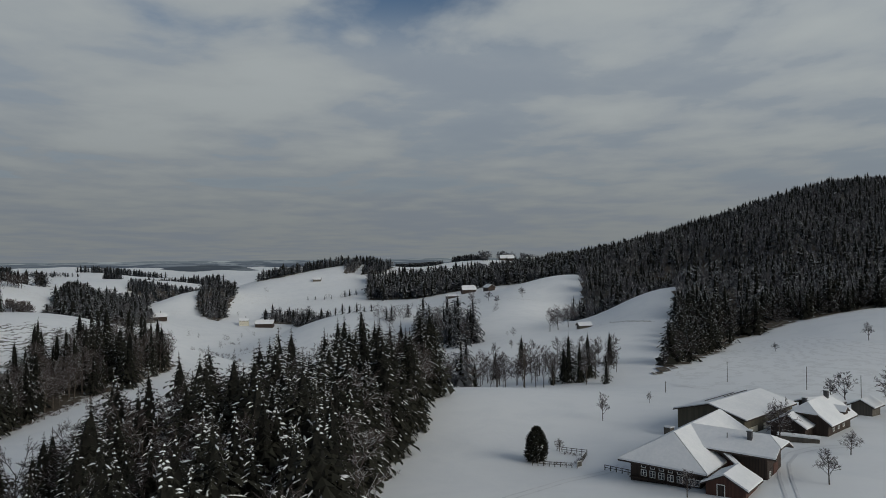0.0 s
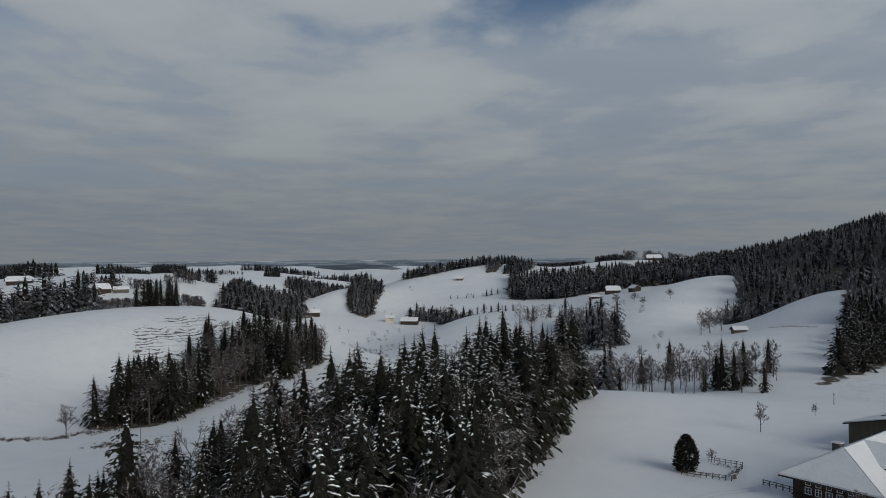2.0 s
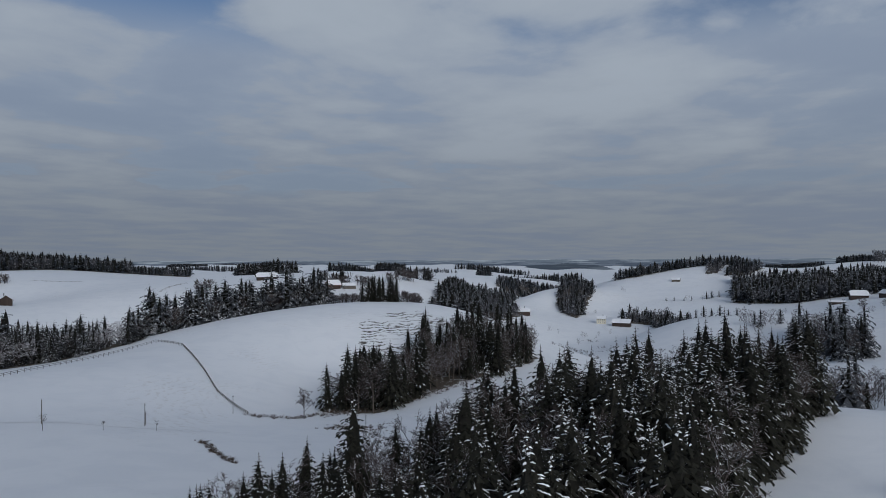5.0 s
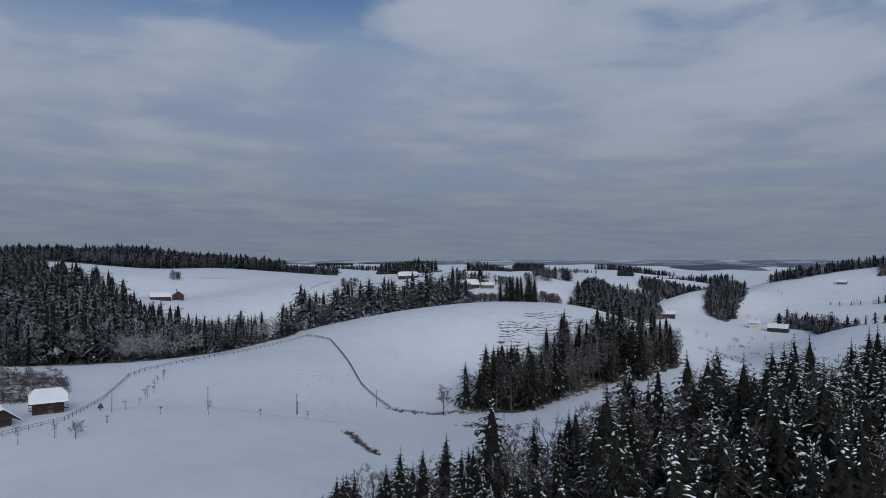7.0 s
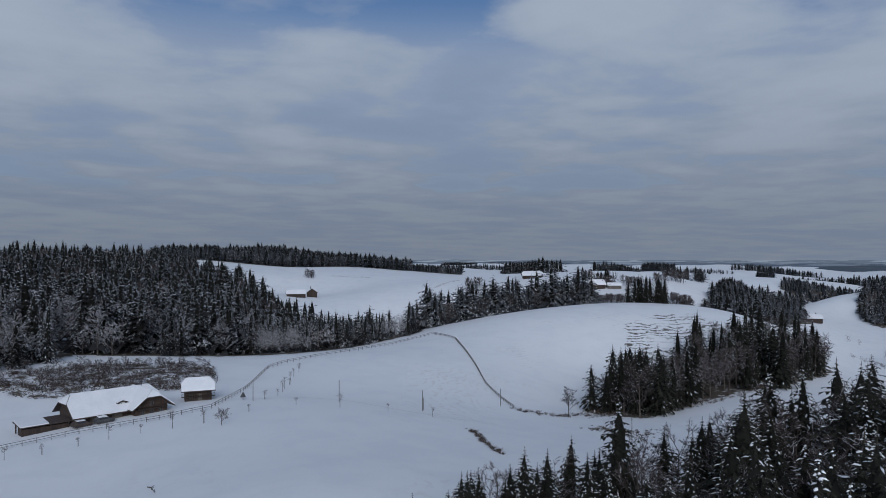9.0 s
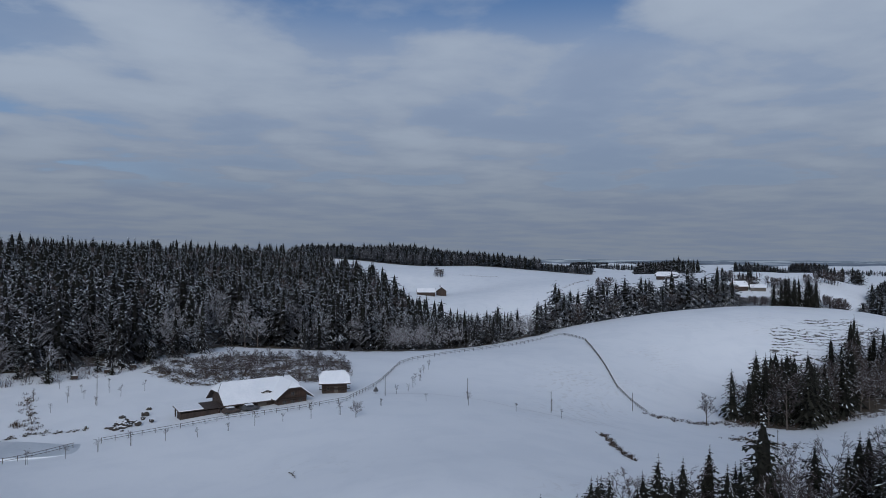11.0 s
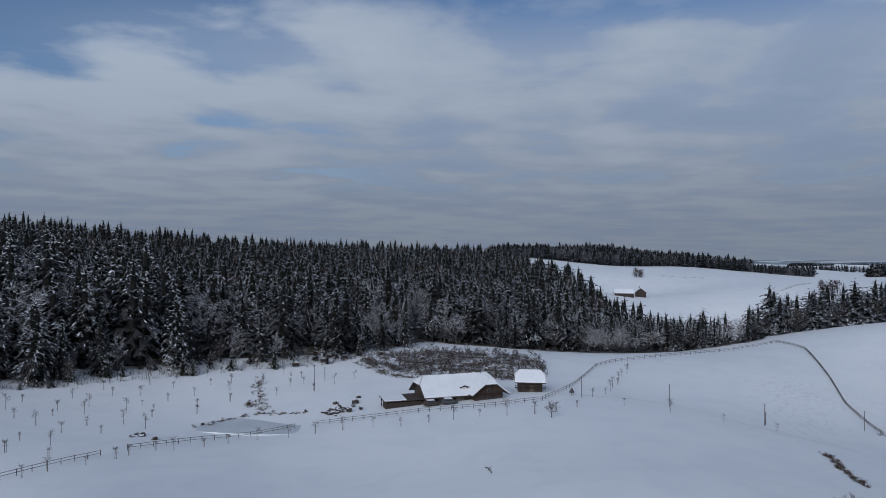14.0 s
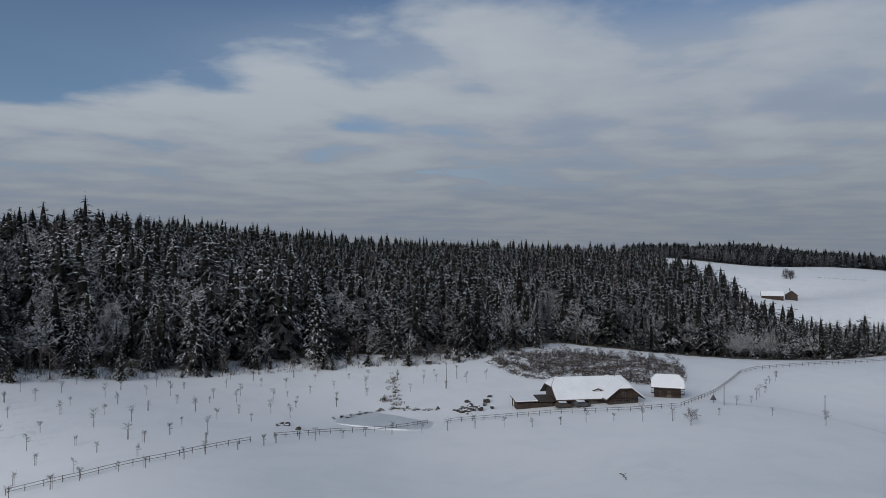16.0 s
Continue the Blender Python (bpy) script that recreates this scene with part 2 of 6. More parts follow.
VALLEY_SIDES = [(-9, 371, 123, -11.9), (-324, -186, 61, 17.3), (-140, 354, 83, -12.0), (194, 335, 107, 12.4), (-360, 169, 108, -14.7),
    (-192, 358, 42, 12.1), (-273, -340, 117, -22.1), (79, 430, 125, 0.6), (-423, -120, 126, -0.8), (-272, 354, 111, 14.2),
    (-396, -207, 125, 3.8), (464, -32, 287, -11.5), (-455, 197, 136, -8.4), (-138, 502, 238, -5.9), (168, 493, 143, -6.5),
    (455, 263, 145, -12.1), (-411, 337, 73, -31.3), (340, 410, 138, -5.3), (352, 411, 85, -28.7), (-182, 511, 78, -22.9),
    (-91, 550, 59, 27.7), (-506, -236, 128, 14.4), (-219, 582, 166, -12.1)]
WOODED_HILLS = [(-151, 604, 117, -15.3), (-575, -271, 145, 15.0), (203, 603, 51, -37.3), (-502, 391, 179, 5.2), (150, 620, 138, 18.6),
    (417, 490, 176, -3.6), (-644, 54, 187, 8.4), (-369, 608, 111, 32.7), (-657, 340, 60, -21.2), (422, 623, 222, 13.5),
    (-775, 22, 233, 6.8), (-759, -188, 221, 0.9), (-182, 767, 232, -13.5), (-6, 791, 209, -5.9), (140, 803, 202, -8.6),
    (-349, 790, 91, -28.3), (-547, 721, 156, 11.9), (612, 667, 270, 9.6), (722, 575, 442, 11.3), (495, 791, 424, 10.6),
    (-894, 298, 245, 4.5), (-708, -668, 449, 7.8), (-170, 1033, 154, 23.9)]
FAR_HILLS = [(483, 938, 194, 36.5), (977, 608, 563, 13.1), (608, 978, 122, 54.9), (-971, 659, 328, -2.6), (-124, 1189, 331, -2.1),
    (-1186, 167, 333, 2.6), (881, 822, 239, -22.6), (694, 995, 554, 10.4), (216, 1203, 137, -24.9), (411, 1156, 333, 9.7),
    (-1153, 446, 298, 10.4), (-1302, 628, 265, 18.6), (-737, 1250, 474, -5.1), (821, -1227, 573, 33.0), (-1489, 167, 420, 1.2),
    (-1468, -306, 707, 13.2), (780, 1289, 428, 3.7), (196, 1571, 323, 20.7), (-916, 1862, 506, -9.8), (-1973, 1007, 907, 17.8)]
POND_HOLLOW = [(-162, -7, 11, -1.0)]
SPUR_HOLLOW = [(103, 486, 26, -7.0), (137, 504, 26, -7.0), (170, 520, 26, -6.0)]
ROLLING = [(-735, 2150, 300, -34), (-600, 1850, 160, -10), (-790, 2430, 160, 6), (-820, 1010, 130, 13), (-600, 1230, 150, 12), (-930, 1420, 170, 14), (-420, 1500, 160, 13), (-1250, 1350, 180, 12), (-700, 1800, 200, 15),
    (-1150, 1900, 220, 14), (-250, 1750, 180, 14), (-1600, 1700, 230, 13), (-520, 2250, 230, 16), (-1350, 2450, 260, 15), (-420, 1120, 90, -10),
    (-290, 1090, 85, -34), (-380, 1300, 120, -22), (-400, 1500, 140, -30), (-420, 1750, 130, -20), (-180, 1030, 55, 14), (-115, 1043, 60, 16),
    (-560, 900, 70, 9), (-470, 980, 60, 8), (-640, 1010, 80, -9), (-560, 1120, 80, -9), (-760, 1150, 80, 9), (-880, 1180, 90, -9), (-480, 1300, 90, 9),
    (-1000, 1150, 80, 8), (-620, 1400, 100, -10), (-850, 1650, 110, 12), (-1050, 1600, 110, -10), (-520, 1650, 110, 10), (-700, 1500, 110, -12), (-480, 1880, 120, -10)]
CREST_SHAPES = [(-234, 983, 62, 6.0), (-184, 1016, 62, -11.4), (-129, 1037, 62, -3.4), (-72, 1052, 62, -6.6), (-17, 1078, 62, -1.8),
    (28, 1100, 62, 10.3), (77, 1101, 62, 4.0), (125, 1097, 62, 7.7), (-275, 961, 62, 12.4), (-144, 1151, 60, 4.1),
    (-80, 1177, 60, -9.3), (52, 638, 38, -0.5), (78, 620, 38, 1.6), (106, 611, 38, 1.0), (126, 607, 38, 7.8),
    (84, 715, 40, -1.7), (114, 701, 40, -8.2), (26, 384, 34, 0.9), (43, 463, 34, 2.6), (73, 515, 34, 4.0)]
SPUR_SHAPES = [(7, 600, 34, -1.9), (95, 430, 24, -0.9), (111, 431, 24, 2.4), (126, 427, 24, 4.0), (139, 418, 24, 4.0),
    (148, 414, 24, 2.5), (65, 257, 26, 5.3), (80, 315, 26, 5.8), (106, 360, 26, 7.4), (108, 493, 26, -8.9),
    (149, 504, 26, 4.9), (165, 498, 26, -4.4), (74, 429, 26, -4.1), (84, 483, 26, -5.6), (96, 552, 26, -10.9),
    (-300, 720, 38, -2.1), (-299, 763, 38, 13.3), (-285, 811, 38, 17.0), (-266, 839, 38, 9.5), (-338, 920, 42, -8.9)]
VALLEY_SHAPES = [(-306, 936, 42, -9.1), (-262, 649, 42, -3.0), (-190, 663, 42, 3.8), (-169, 664, 42, -2.5), (-184, 355, 30, -5.2),
    (-169, 362, 30, 3.2), (-151, 365, 30, 5.5), (-213, 419, 34, 11.5)]
RISES = np.array(CREST_SHAPES + SPUR_SHAPES + VALLEY_SHAPES + LOW_MEADOWS + KNOLLS + VALLEY_SIDES + WOODED_HILLS + FAR_HILLS + ROLLING + POND_HOLLOW + SPUR_HOLLOW, dtype=float)


def land(x, y):
    x, y = np.atleast_1d(np.asarray(x, float)), np.atleast_1d(np.asarray(y, float))
    z = np.zeros_like(x)
    for cx, cy, r, h in RISES:
        z += h * np.exp(-((x - cx) ** 2 + (y - cy) ** 2) / (2 * r * r))
    far = np.clip(np.hypot(x, y) / 900, 0.12, 2.5)
    out = np.clip((np.hypot(x, y) - 700) / 600, 0, 1)
    z += out * 2.4 * (np.sin(x / 47 + 1.7 * np.sin(y / 83)) + np.sin(y / 39 + 1.3 * np.sin(x / 71))) * np.clip((-x - 250) / 150, 0, 1)
    z += far * 0.35 * (np.sin(x / 37 + 1.3 * np.sin(y / 53)) + np.sin(y / 29 + 1.1 * np.sin(x / 61)))
    return z


def ground_at(x, y):
    return float(land(x, y)[0])


def link_mesh(name, verts, faces, mats, slots=None, parent=None, smooth=False):
    me = bpy.data.meshes.new(name)
    me.from_pydata([tuple(v) for v in verts], [], [tuple(f) for f in faces])
    for m in mats if isinstance(mats, (list, tuple)) else [mats]:
        me.materials.append(m)
    if slots is not None:
        me.polygons.foreach_set("material_index", np.asarray(slots, dtype=np.int32))
    if smooth:
        me.polygons.foreach_set("use_smooth", np.ones(len(me.polygons), dtype=bool))
    ob = new(name, me)
    if parent is not None:
        ob.parent = parent
    return ob


def build_ground():
    rings = np.concatenate([[0.0], np.geomspace(12, 4960, 240)])
    count = 440
    a = np.linspace(0, 2 * np.pi, count, endpoint=False)
    x, y = np.outer(rings, np.sin(a)), np.outer(rings, np.cos(a))
    z = land(x.ravel(), y.ravel()).reshape(x.shape)
    verts = np.stack([x, y, z], -1).reshape(-1, 3)
    i = np.arange(len(rings) - 1)[:, None] * count
    j = np.arange(count)[None, :]
    k = (j + 1) % count
    faces = np.stack([i + j, i + count + j, i + count + k, i + k], -1).reshape(-1, 4)[:, ::-1]
    me = bpy.data.meshes.new("ground")
    me.vertices.add(len(verts))
    me.vertices.foreach_set("co", verts.ravel())
    me.loops.add(faces.size)
    me.loops.foreach_set("vertex_index", faces.ravel().astype(np.int32))
    me.polygons.add(len(faces))
    me.polygons.foreach_set("loop_start", np.arange(0, faces.size, 4, dtype=np.int32))
    me.polygons.foreach_set("use_smooth", np.ones(len(faces), dtype=bool))
    me.materials.append(SNOW)
    me.update(calc_edges=True)
    me.validate()
    ob = new("ground", me)
    tagged(ob, "rolling snow-covered meadows, hills and valleys", "ground", kind="structure")


build_ground()


def inside(poly, x, y):
    hit, j = False, len(poly) - 1
    for i in range(len(poly)):
        (xi, yi), (xj, yj) = poly[i], poly[j]
        if (yi > y) != (yj > y) and x < (xj - xi) * (y - yi) / (yj - yi) + xi:
            hit = not hit
        j = i
    return hit


def draped(name, poly, mat, label, cell=1.0, lift=0.12, category="ground"):
    """A patch of ground lying on the land, with a ragged edge."""
    xs, ys = [p[0] for p in poly], [p[1] for p in poly]
    index, verts, faces = {}, [], []
    nx, ny = int((max(xs) - min(xs)) / cell) + 1, int((max(ys) - min(ys)) / cell) + 1

    def vert(i, j):
        if (i, j) not in index:
            index[i, j] = len(verts)
            verts.append((min(xs) + i * cell, min(ys) + j * cell))
        return index[i, j]

    for i in range(nx):
        for j in range(ny):
            x, y = min(xs) + (i + 0.5) * cell, min(ys) + (j + 0.5) * cell
            w = noise.noise_vector(Vector((x * 0.23, y * 0.23, 1.0))) * 2.6
            if inside(poly, x + w.x, y + w.y):
                faces.append((vert(i, j), vert(i + 1, j), vert(i + 1, j + 1), vert(i, j + 1)))
    z = land([v[0] for v in verts], [v[1] for v in verts]) + lift
    ob = link_mesh(name, [(x, y, h) for (x, y), h in zip(verts, z)], faces, mat, smooth=True)
    return tagged(ob, label, category, kind="structure")


# ---------- trees ----------
class Shape:
    """Collects triangles in two or more material slots."""

    def __init__(self):
        self.v, self.f, self.s = [], [], []

    def add(self, pts, faces, slot=0):
        b = len(self.v)
        self.v.extend(pts)
        self.f.extend(tuple(b + i for i in f) for f in faces)
        self.s.extend([slot] * len(faces))

    def rod(self, a, b, ra, rb, sides=4, slot=0):
        a, b = Vector(a), Vector(b)
        d = (b - a).normalized()
        u = d.orthogonal().normalized()
        w = d.cross(u)
        ring = [u * math.cos(6.28318 * i / sides) + w * math.sin(6.28318 * i / sides) for i in range(sides)]
        pts = [a + r * ra for r in ring] + [b + r * rb for r in ring]
        self.add(pts, [(i, (i + 1) % sides, sides + (i + 1) % sides, sides + i) for i in range(sides)], slot)

    def box(self, lo, hi, slot=0):
        (x0, y0, z0), (x1, y1, z1) = lo, hi
        p = [(x0, y0, z0), (x1, y0, z0), (x1, y1, z0), (x0, y1, z0), (x0, y0, z1), (x1, y0, z1), (x1, y1, z1), (x0, y1, z1)]
        self.add(p, [(3, 2, 1, 0), (4, 5, 6, 7), (0, 1, 5, 4), (1, 2, 6, 5), (2, 3, 7, 6), (3, 0, 4, 7)], slot)

    def link(self, name, mats, parent=None, smooth=False):
        return link_mesh(name, self.v, self.f, mats, self.s, parent, smooth)


def spray(shape, root, out, droop, length, width, slot, thick=0.12):
    """One flat, drooping spray of twigs: a folded blade with a raised middle."""
    side = Vector((-out.y, out.x, 0))
    tip = root + out * length + Vector((0, 0, -droop * length))
    mid = root + out * length * 0.55 + Vector((0, 0, -droop * length * 0.35))
    drop = Vector((0, 0, -width * 0.45))
    shape.add([root, mid + side * width + drop, tip, mid - side * width + drop, mid + Vector((0, 0, thick))],
              [(0, 1, 4), (1, 2, 4), (2, 3, 4), (3, 0, 4)], slot)


def bough(shape, rng, root, out, droop, reach, width, teeth, pad):
    """A drooping bough with toothed sides like a fir's; pad is how thickly the snow lies on its outer part."""
    side = Vector((-out.y, out.x, 0))

    def at(f, lift=0.0):
        return root + out * (reach * f) + Vector((0, 0, reach * (0.22 * f - (0.22 + droop) * f * f) + lift))

    pts, faces = [at(0.0)], []
    for k in range(teeth):
        f0, f1 = k / teeth, (k + 1) / teeth
        w = width * (1.0 - 0.5 * f0) * (0.75 if k == 0 else 1.0)
        n = len(pts)
        tips = []
        for s in (-1, 1):
            g = f0 + (f1 - f0) * rng.uniform(0.7, 1.15)
            u = w * rng.uniform(0.7, 1.25)
            tips.append(at(g) + side * (s * u) + Vector((0, 0, -u * rng.uniform(0.3, 0.75))))
        pts += [at(f1), tips[0], tips[1]]
        faces += [(n - 3 if k else 0, n, n + 1), (n, n - 3 if k else 0, n + 2)]
    shape.add(pts, faces, 0)
    if pad > 0:
        for q in range(2 if teeth > 2 and rng.random() < 0.55 else 1):
            b = rng.uniform(0.62, 1.0) if q else rng.uniform(0.80, 1.0)
            a = max(0.2, b - rng.uniform(0.4, 1.05) * (0.6 + 0.5 * pad) / reach)
            m = (a + b) * 0.52
            w = side * min(width * 0.5, rng.uniform(0.05, 0.12) * (0.5 + 0.8 * pad) + (0.0 if teeth > 2 else 0.07))
            low = Vector((0, 0, -0.3 * w.length))
            skew = side * (rng.gauss(0, 0.35 * width) if q else rng.gauss(0, 0.15 * width))
            if teeth > 1:
                shape.add([at(a, 0.05) + skew, at(m, 0.04) + w + low + skew, at(b, 0.03) + skew, at(m, 0.04) - w + low + skew, at(m, 0.14) + skew],
                          [(0, 1, 4), (1, 2, 4), (2, 3, 4), (3, 0, 4)], 1)
            else:
                shape.add([at(a, 0.1) + skew, at(m, 0.1) + w + skew, at(b, 0.06) + skew, at(m, 0.1) - w + skew], [(0, 1, 2), (0, 2, 3)], 1)


def fir(rng, height, radius, tiers, per, snow, teeth=3, taper=0.7, bare=0.05):
    """Trunk and crown of a spruce, as shapes; slot 0 needles, slot 1 lying snow."""
    crown = Shape()
    lean = Vector((rng.uniform(-0.02, 0.02), rng.uniform(-0.02, 0.02), 0))
    off = rng.uniform(0, 50)
    girth = lambda f: radius * (1 - f) ** taper * min(1.0, 0.65 + 3.0 * f) + 0.12
    for i in range(tiers):
        f = 1 - (1 - (i + 0.3) / tiers) ** 1.25
        count = max(5, round(per * (0.45 + 0.55 * (1 - f))))
        for b in range(count):
            a = 6.28318 * (b + rng.uniform(-0.32, 0.32)) / count + i * 1.31
            out = Vector((math.cos(a), math.sin(a), 0))
            z = height * (bare + (0.99 - bare) * min(1.0, max(0.0, f + rng.uniform(-0.5, 0.5) / tiers)))
            uneven = noise.noise(Vector((out.x * 1.2 + off, out.y * 1.2, z * 0.22)))
            reach = girth(f) * (1 + 0.55 * uneven) * rng.uniform(0.7, 1.2)
            if f > 0.75:
                reach *= 1 - 3.0 * (f - 0.75)
            droop = max(0.62 - 0.60 * f, 1.6 * (f - 0.75)) * rng.uniform(0.4, 1.5)
            laden = snow * (0.75 + 0.35 * f) * (1 + 1.5 * noise.noise(Vector((out.x * 1.5, out.y * 1.5 + off, z * 0.28))))
            pad = rng.uniform(0.5, 1.3) if rng.random() < laden else 0
            bough(crown, rng, lean * z + Vector((0, 0, z)), out, droop, reach, (0.24 if tiers > 15 else 0.36) * reach + (0.16 if teeth > 1 else 0.22), teeth, pad)
    # the dense inside of the crown, its shade put into the core's colour
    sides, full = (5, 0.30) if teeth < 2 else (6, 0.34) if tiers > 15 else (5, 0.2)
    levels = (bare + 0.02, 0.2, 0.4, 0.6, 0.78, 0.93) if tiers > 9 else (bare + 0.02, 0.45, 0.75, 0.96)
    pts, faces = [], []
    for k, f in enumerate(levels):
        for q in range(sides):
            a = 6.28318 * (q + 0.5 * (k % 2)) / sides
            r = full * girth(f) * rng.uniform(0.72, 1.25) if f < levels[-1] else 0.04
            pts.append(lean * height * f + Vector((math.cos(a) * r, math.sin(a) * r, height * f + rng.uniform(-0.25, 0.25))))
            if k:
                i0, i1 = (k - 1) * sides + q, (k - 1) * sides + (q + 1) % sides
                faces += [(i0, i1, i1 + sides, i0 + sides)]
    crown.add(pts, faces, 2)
    trunk = Shape()
    thick = 0.011 * height + 0.05
    trunk.rod((0, 0, -1.0), lean * height * 0.5 + Vector((0, 0, height * 0.5)), thick, thick * 0.55, 7)
    trunk.rod(lean * height * 0.5 + Vector((0, 0, height * 0.5)), lean * height + Vector((0, 0, height * 1.0)), thick * 0.55, 0.02, 6)
    return trunk, crown


def bare_tree(rng, height, spread, limbs, kids, twigs, rime, fine=0.02, low=0.25, depth=2, steep=0.6):
    """Trunk and leafless crown; slot 0 brown twigs, slot 1 rimed twigs."""
    trunk, crown = Shape(), Shape()
    thick = 0.013 * height + 0.03
    top = Vector((rng.uniform(-0.04, 0.04) * height, rng.uniform(-0.04, 0.04) * height, height * 0.66))
    trunk.rod((0, 0, -0.6), top * low, thick * 1.15, thick * 0.85, 7)
    trunk.rod(top * low, top, thick * 0.85, thick * 0.25, 6)

    def grow(a, d, length, r, level):
        bend = Vector((rng.uniform(-0.3, 0.3), rng.uniform(-0.3, 0.3), rng.uniform(-0.1, 0.35)))
        m = a + d * length * 0.55
        e = m + (d + bend).normalized() * length * 0.45
        spine = lambda f: a.lerp(m, f / 0.55) if f < 0.55 else m.lerp(e, (f - 0.55) / 0.45)
        white = rng.random() < rime
        if level:
            crown.rod(a, m, r, r * 0.7, 3, 0)
            crown.rod(m, e, r * 0.7, max(fine, r * 0.35), 3, 0)
            if white:
                lift = Vector((0, 0, r * 0.9))
                crown.rod(a + lift, m + lift, r * 0.75, r * 0.6, 3, 1)
                crown.rod(m + lift, e + lift, r * 0.6, r * 0.3, 3, 1)
        else:
            crown.rod(a, e, max(fine, r * 0.8), fine * 0.7, 3, 1 if white else 0)
            for q in range(twigs):
                p = spine(rng.uniform(0.15, 1.0))
                o = (d + Vector((rng.gauss(0, 0.8), rng.gauss(0, 0.8), rng.gauss(0.1, 0.6)))).normalized()
                l = min(0.9, length * rng.uniform(0.25, 0.6))
                w = o.orthogonal().normalized() * fine
                k = 1 if rng.random() < rime else 0
                bow = Vector((0, 0, -0.15 * l * rng.random()))
                crown.add([p - w, p + w, p + o * l * 0.6 + w * 0.7 - bow * 0.4, p + o * l + bow], [(0, 1, 2), (0, 2, 3)], k)
            return
        for q in range(kids):
            p = spine(rng.uniform(0.3, 1.0))
            o = (d * 0.8 + Vector((rng.gauss(0, 0.6), rng.gauss(0, 0.6), rng.gauss(0.1, 0.4)))).normalized()
            grow(p, o, length * rng.uniform(0.42, 0.66), r * 0.5, level - 1)

    for i in range(limbs):
        f = low + (1 - low) * (i + 0.5) / limbs
        a = 2.4 * i + rng.uniform(-0.4, 0.4)
        o = Vector((math.cos(a), math.sin(a), steep + 0.9 * f)).normalized()
        grow(top * f, o, spread * (1.1 - 0.45 * f) * rng.uniform(0.7, 1.0), thick * 0.40 * (1.2 - 0.6 * f), depth)
    return trunk, crown


def tree_thing(name, shapes, mats, label, category, group):
    base = new(name)
    shapes[0].link("trunk", BARK, base)
    shapes[1].link("crown", mats, base)
    return tagged(base, label, category, group)


rng = random.Random(7)
FIR_NEAR = [fir(rng, 21 + 0.7 * i, 4.3 + 0.5 * (i % 3), 27, 12, w, 3, p)
            for i, (w, p) in enumerate(((0.42, 0.52), (0.24, 0.66), (0.52, 0.48), (0.16, 0.58), (0.62, 0.55), (0.34, 0.62), (0.24, 0.5)))]
FIR_MID = [fir(rng, 21 + 0.7 * i, 4.0 + 0.5 * (i % 3), 23, 10, w, 2, p)
           for i, (w, p) in enumerate(((0.34, 0.55), (0.14, 0.68), (0.24, 0.5), (0.42, 0.6), (0.10, 0.52), (0.2, 0.62)))]
FIR_LADEN = [fir(rng, 21 + 0.7 * i, 4.0 + 0.5 * (i % 3), 22, 10, w, 2, p)
             for i, (w, p) in enumerate(((0.8, 0.55), (0.5, 0.66), (0.95, 0.5), (0.65, 0.6), (0.4, 0.54)))]
FIR_SIDE = [fir(rng, 20 + 0.9 * i, 4.8 + 0.6 * (i % 3), 12, 8, w, 2, p)
            for i, (w, p) in enumerate(((0.9, 0.46), (0.6, 0.58), (0.75, 0.42), (1.0, 0.5), (0.65, 0.44), (0.5, 0.54)))]
FIR_YOUNG = [fir(rng, 11 + i, 2.8, 15, 9, 0.8, 2, 0.75, 0.02) for i in range(3)]
BARE_FROST = [bare_tree(rng, 17 + i, 5.6, 10, 4, 9, 0.85 - 0.15 * i, 0.028) for i in range(3)]
BARE_NEAR = [bare_tree(rng, 17 + i, 5.7, 11, 4, 10, 0.26 - 0.05 * i, 0.022) for i in range(4)]
BARE_MID = [bare_tree(rng, 16 + i, 5.2, 10, 4, 10, 0.2 - 0.05 * i, 0.044) for i in range(4)]
BARE_SIDE = [bare_tree(rng, 17 + i, 5.2, 10, 5, 10, 0.85 - 0.15 * i, 0.030, depth=1) for i in range(3)]
BARE_BROWN = [bare_tree(rng, 15 + i, 4.6, 9, 5, 8, 0.16, 0.034, depth=1) for i in range(3)]
BARE_OLD = [bare_tree(rng, 9 + i, 3.3, 13, 5, 10, 0.22, 0.017, 0.30, 2, 0.7) for i in range(2)]


def scatter(poly, gap, rng, loose=0.42):
    xs, ys = [p[0] for p in poly], [p[1] for p in poly]
    spots, row, y = [], 0, min(ys)
    while y < max(ys):
        x = min(xs) + (gap / 2 if row % 2 else 0)
        while x < max(xs):
            px, py = x + rng.uniform(-loose, loose) * gap, y + rng.uniform(-loose, loose) * gap
            if inside(poly, px, py):
                spots.append((px, py))
            x += gap
        y += gap * 0.87
        row += 1
    return spots


PLANTED = {}


